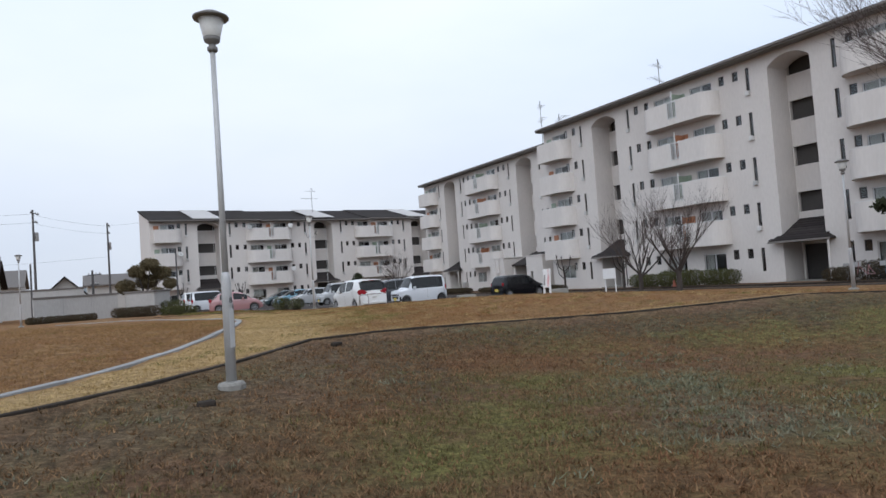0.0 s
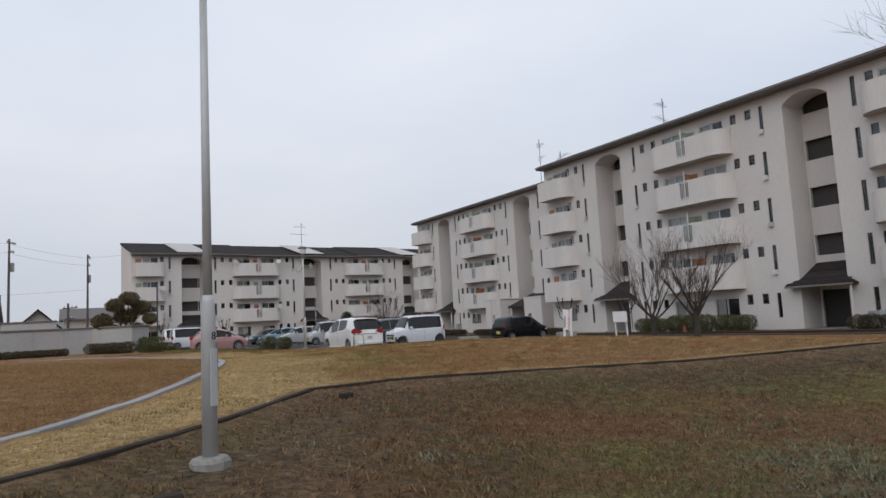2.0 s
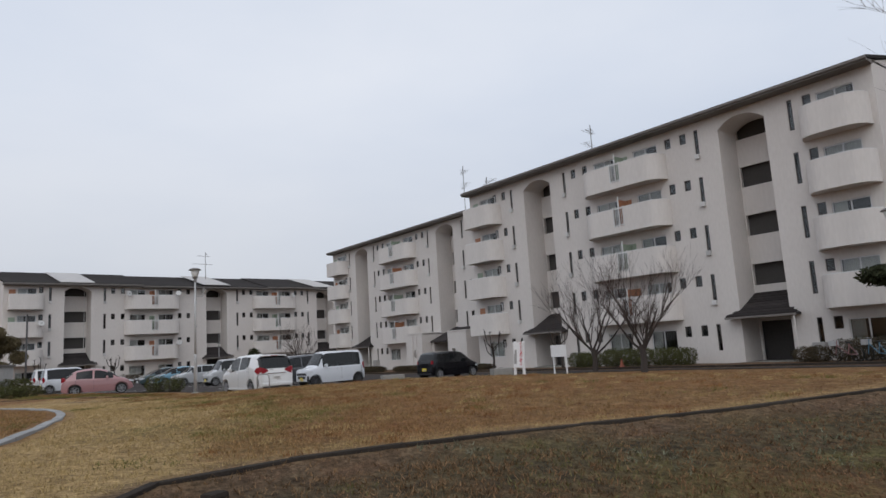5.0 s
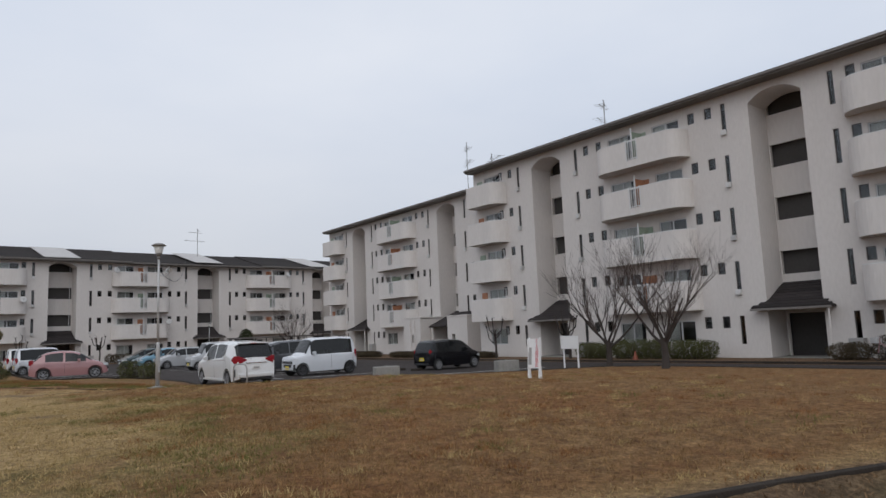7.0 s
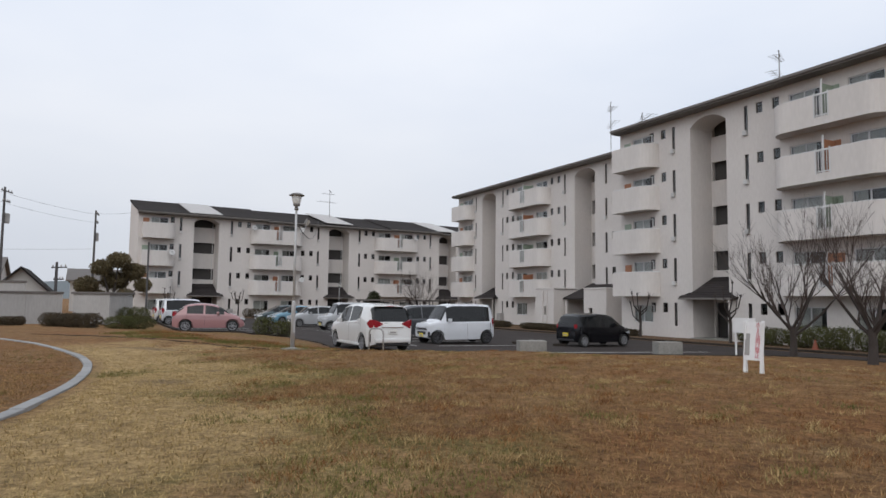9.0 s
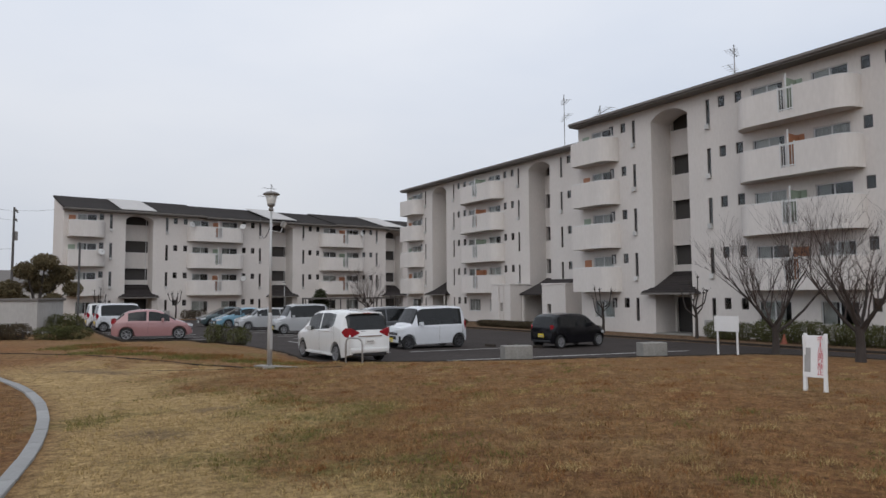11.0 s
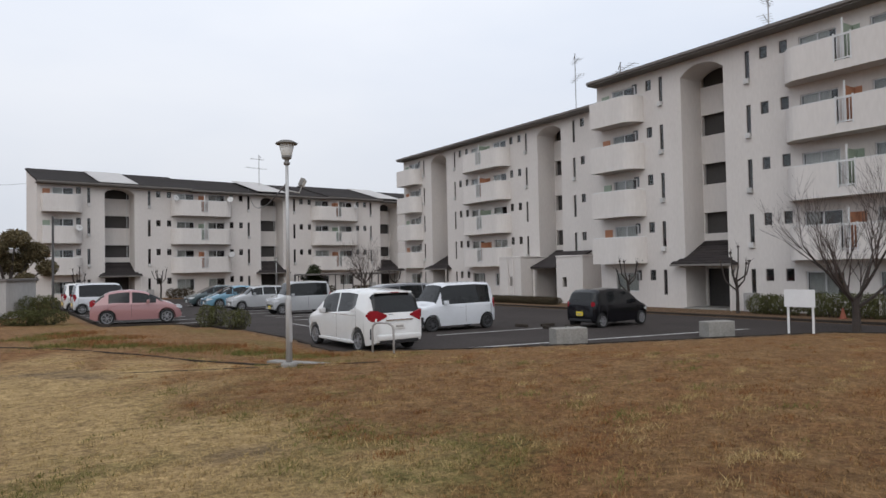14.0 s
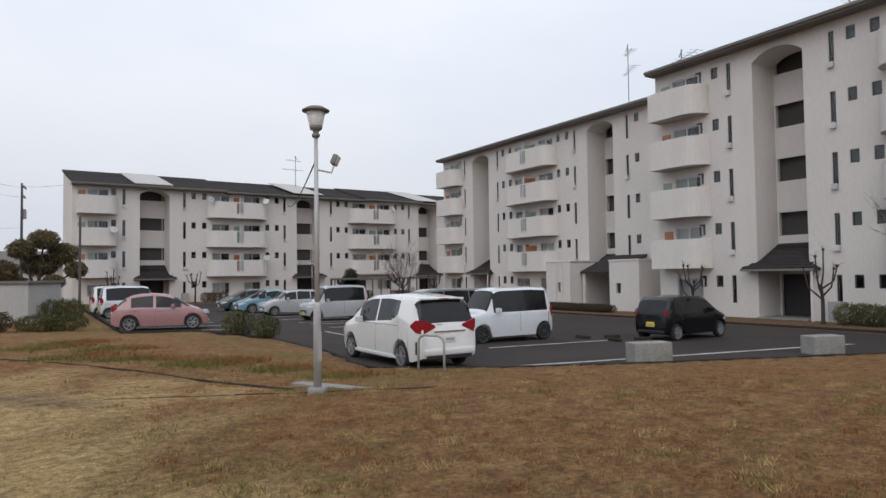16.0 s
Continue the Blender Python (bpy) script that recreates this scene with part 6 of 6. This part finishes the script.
def cable(a, b, sag, label="thin black overhead cable between poles"):
    a, b = Vector(a), Vector(b)
    pts = [a.lerp(b, k / 12) - Vector((0, 0, sag * 4 * (k / 12) * (1 - k / 12))) for k in range(13)]
    t = tagged(new("overhead_cable", mesh_of(tube(bmesh.new(), pts, 0.014, 4), "overhead_cable", M_CABLE)), label, "cable", "overhead cables")


for z in (0, -1.0):
    cable((-34, 92, 13.0 + z), (-0.8, 89.6, 12.1 + z), 0.6)
    cable((-0.8, 89.6, 12.0 + z), (7.3, 99.4, 11.5 + z), 0.2)
    cable((-34, 92, 9 + z), (-3.9, 83.0, 9.0 + z), 0.6)
cable((7.3, 99.4, 11.6), (12.5, 93, 11.6), 0.2)
cable((-34, 90, 7.2), (7.3, 99.4, 7.4), 0.8)
cable((12.36, 29.3, 3.9), (31.0, 88.5, 11.3), 1.2, "sagging cable from the park lamp to the far roof")

# low far hills
hill = bmesh.new()
ridge_pts = []
for i in range(60):
    a = radians(-80 + 160 * i / 59)
    hgt = 14 + 12 * noise.noise((i * 0.23, 1.0, 0)) + 6 * noise.noise((i * 0.9, 5.0, 0))
    ridge_pts.append(((-900 * math.sin(a), 900 * math.cos(a), -3), (-960 * math.sin(a), 960 * math.cos(a), hgt + 6)))
rows = [[hill.verts.new(p), hill.verts.new(q), hill.verts.new((q[0] * 1.1, q[1] * 1.1, -3))] for p, q in ridge_pts]
for a, b in zip(rows, rows[1:]):
    hill.faces.new((a[0], b[0], b[1], a[1])), hill.faces.new((a[1], b[1], b[2], a[2]))
tagged(new("backdrop", mesh_of(hill, "backdrop", M_HILL)), "low wooded hills coloured haze-grey on the skyline", "hills", kind="structure")

# ---- grass and weeds near the way ----
WAY = np.array([(2.7, -0.3), (4.6, 5.2), (7.0, 9.0), (7.0, 14.0), (8.8, 19.8)])


def way_distance(x, y):
    d = np.full(x.shape, 1e9)
    for (ax, ay), (bx_, by_) in zip(WAY, WAY[1:]):
        ex, ey = bx_ - ax, by_ - ay
        t = np.clip(((x - ax) * ex + (y - ay) * ey) / (ex * ex + ey * ey), 0, 1)
        d = np.minimum(d, np.hypot(x - ax - t * ex, y - ay - t * ey))
    return d


rng = np.random.default_rng(3)


def scatter(count, fade):
    x, y = rng.uniform(-6, 30, count), rng.uniform(-2, 34, count)
    keep = rng.random(count) < np.exp(-np.maximum(way_distance(x, y) - 2, 0) / fade)
    x, y = x[keep], y[keep]
    rd = np.abs(np.hypot(x - RING_C[0], y - RING_C[1]) - RING_R)
    ok = (inside_by(LOT, x, y) < -0.15) & (rd > 0.25) & (np.abs(inside_by(BASIN, x, y)) > 0.09) & (np.hypot(x - 4.26, y - 7.8) > 0.3)
    return x[ok], y[ok]


IX, IY = np.array(gx), np.array(gy)


def surface(x, y):
    """Height of the ground sheet under a place."""
    i = np.clip(np.searchsorted(IX, x) - 1, 0, nx - 2)
    j = np.clip(np.searchsorted(IY, y) - 1, 0, ny - 2)
    u, v = (x - IX[i]) / (IX[i + 1] - IX[i]), (y - IY[j]) / (IY[j + 1] - IY[j])
    return ZZ[j, i] * (1 - u) * (1 - v) + ZZ[j, i + 1] * u * (1 - v) + ZZ[j + 1, i] * (1 - u) * v + ZZ[j + 1, i + 1] * u * v


def blades(name, x, y, per, lo, hi, width, flop, mat, label):
    x, y = np.repeat(x, per), np.repeat(y, per)
    x, y = x + rng.normal(0, 0.025, x.size), y + rng.normal(0, 0.025, x.size)
    z = surface(x, y)
    n_ = x.size
    a, h_ = rng.uniform(0, 2 * np.pi, n_), rng.uniform(lo, hi, n_)
    b = rng.uniform(0, 2 * np.pi, n_)
    fl = flop * rng.random(n_) * h_
    wv = width * rng.uniform(0.6, 1.4, n_)
    p0 = np.stack([x - np.cos(a) * wv, y - np.sin(a) * wv, z - 0.006], -1)
    p1 = np.stack([x + np.cos(a) * wv, y + np.sin(a) * wv, z - 0.006], -1)
    p2 = np.stack([x + np.cos(b) * fl, y + np.sin(b) * fl, z + h_], -1)
    v = np.stack([p0, p1, p2], 1).reshape(-1, 3)
    me = bpy.data.meshes.new(name)
    me.from_pydata(v.tolist(), [], np.arange(n_ * 3).reshape(-1, 3).tolist())
    me.materials.append(mat)
    tagged(new(name, me), label, "grass", kind="stuff")


G_LAWN = material("withered_lawn_blade", (0.22, 0.124, 0.053), 0.9, second=(0.33, 0.215, 0.10), scale=0.8, fine=6, amount=0.9, island=0.5, spec=0.1)
G_STRAW = material("straw_blade", (0.45, 0.335, 0.16), 0.9, second=(0.29, 0.20, 0.09), scale=0.8, fine=6, amount=0.9, island=0.35, spec=0.1)
G_GREEN = material("green_blade", (0.12, 0.125, 0.035), 0.85, second=(0.20, 0.17, 0.06), scale=0.8, fine=6, amount=0.9, island=0.4, spec=0.15)
G_RUST = material("rust_brown_blade", (0.20, 0.088, 0.034), 0.9, second=(0.27, 0.14, 0.06), scale=0.8, fine=6, amount=0.9, island=0.4, spec=0.1)
G_RUSTWEED = material("rust_weed_leaf", (0.155, 0.082, 0.044), 0.9, second=(0.20, 0.115, 0.06), scale=0.8, fine=6, amount=0.9, island=0.45, spec=0.1)
G_OLIVE = material("olive_weed_leaf", (0.115, 0.108, 0.042), 0.88, second=(0.16, 0.135, 0.06), scale=0.8, fine=6, amount=0.9, island=0.4, spec=0.1)
G_WEED = material("brown_weed_leaf", (0.155, 0.095, 0.052), 0.9, second=(0.21, 0.13, 0.068), scale=0.7, fine=5, amount=0.9, island=0.55, spec=0.1)
G_GREYWEED = material("grey_green_weed_leaf", (0.125, 0.13, 0.08), 0.9, second=(0.20, 0.19, 0.135), scale=0.7, fine=5, amount=0.9, island=0.4, spec=0.1)

x, y = scatter(330000, 5.0)
S_, G2, E2, B2 = sward(x, y)
u = rng.random(x.size)
patch = np.array([noise.noise((a * 0.7, b * 0.7, 9.0)) for a, b in zip(x, y)])
inb = B2 > 0.5
straw = ~inb & (S_ > 0.35 + 0.4 * (u - 0.5))
green = (~inb & (G2 * (0.6 + patch) > 0.35 + 0.5 * u)) | (~inb & (patch > 0.42) & (u < 0.35))
bare = E2 * 0.9 > u
lawn = ~inb & ~straw & ~green & ~bare
blades("lawn_grass", x[lawn], y[lawn], 4, 0.018, 0.05, 0.0045, 1.3, G_LAWN, "short withered brown lawn grass")
blades("straw_grass", x[straw & ~bare], y[straw & ~bare], 4, 0.015, 0.04, 0.0045, 1.6, G_STRAW, "trodden pale straw grass")
blades("green_grass", x[green & ~bare], y[green & ~bare], 4, 0.02, 0.05, 0.005, 1.2, G_GREEN, "patches of green winter grass")
wb = inb & ~bare
p2 = np.array([noise.noise((a * 0.45, b * 0.45, 2.0)) for a, b in zip(x, y)])
gp, kp, rp = patches(x, y, GREEN_SPOTS), patches(x, y, GREY_SPOTS), patches(x, y, RUST_SPOTS)
g_in = wb & ((gp * 0.8 > u) | ((p2 > 0.15) & (u < 0.3)))
grey = wb & ~g_in & ((kp * 0.6 > u) | ((x > 8) & (patch > 0.3) & (u > 0.7)))
rust = wb & ~g_in & ~grey & (rp * 0.8 > u)
brown = wb & ~g_in & ~grey & ~rust
blades("rust_weeds", x[rust], y[rust], 4, 0.015, 0.05, 0.007, 1.8, G_RUSTWEED, "rust-brown weeds in the basin")
blades("basin_weeds", x[brown], y[brown], 4, 0.015, 0.05, 0.007, 1.8, G_WEED, "withered brown weeds in the basin")
blades("basin_grass", x[g_in], y[g_in], 4, 0.02, 0.05, 0.006, 1.4, G_OLIVE, "green weeds in the basin")
blades("grey_weeds", x[grey], y[grey], 4, 0.02, 0.06, 0.010, 2.0, G_GREYWEED, "grey-green leafy weeds in the basin")
def tufts(count, each, spread, keep, lo, hi, width, flop, mat, name, label):
    cx, cy = scatter(count, 7.0)
    ok = keep(cx, cy)
    cx, cy = np.repeat(cx[ok], each), np.repeat(cy[ok], each)
    r_ = spread * rng.uniform(0.5, 1.6, cx.size)
    blades(name, cx + rng.normal(0, 1, cx.size) * r_, cy + rng.normal(0, 0.6, cx.size) * r_, 2, lo, hi, width, flop, mat, label)


def on_lawn(px, py):
    return (inside_by(BASIN, px, py) < -0.2) & (RING_R - np.hypot(px - RING_C[0], py - RING_C[1]) < -2.2)


def in_basin(px, py):
    return inside_by(BASIN, px, py) > 0.4


tufts(2600, 34, 0.085, on_lawn, 0.03, 0.075, 0.0045, 1.5, G_STRAW, "pale_tufts", "pale dry tufts standing in the lawn")
tufts(2600, 30, 0.11, on_lawn, 0.025, 0.065, 0.0045, 1.4, G_RUST, "rusty_tufts", "rust-brown clumps of lawn grass")
tufts(520, 40, 0.16, on_lawn, 0.03, 0.075, 0.005, 1.2, G_GREEN, "green_tufts", "scattered green tufts in the lawn")
tufts(1500, 24, 0.12, in_basin, 0.025, 0.065, 0.007, 1.7, G_WEED, "weed_clumps", "clumps of withered weeds in the basin")
tufts(520, 26, 0.15, in_basin, 0.025, 0.06, 0.006, 1.5, G_OLIVE, "green_clumps", "green clumps among the basin weeds")
tufts(420, 22, 0.16, in_basin, 0.025, 0.06, 0.009, 1.9, G_GREYWEED, "grey_clumps", "grey-green clumps among the basin weeds")
bank = [(9.2, 36.5), (11.5, 34.4), (12.9, 33.4), (8.6, 39.6), (10.4, 35.6), (12.2, 34.9), (13.6, 31.8), (10.2, 38.2), (9.4, 41.0)]
for name_, mat_, off_, lab_ in (("bank_tufts", G_GREEN, 0.0, "coarse green tufts on the grassy bank"), ("bank_grass", G_RUST, 0.7, "rust-brown grass on the bank by the lot")):
    bxs = np.concatenate([rng.normal(a + off_, 0.38, 260) for a, b in bank])
    bys = np.concatenate([rng.normal(b + off_ * 0.6, 0.34, 260) for a, b in bank])
    ok = (inside_by(LOT, bxs, bys) < -0.2)
    blades(name_, bxs[ok], bys[ok], 4, 0.03, 0.12, 0.007, 1.1, mat_, lab_)
t = thing("drain_stone", pose(6.75, 11.05, gz(6.75, 11.05) - 0.02, 0, 0, 25), "small dark stone in the basin corner", "stone", "stones")
part("stone", boxed(-0.09, 0.09, -0.07, 0.07, 0, 0.09, 0.03), M_KERB, t)
t = thing("drain_stone", pose(3.85, 6.95, gz(3.85, 6.95) - 0.02, 0, 0, 5), "small dark stone near the lamp footing", "stone", "stones")
part("stone", boxed(-0.09, 0.09, -0.06, 0.06, 0, 0.08, 0.03), M_KERB, t)
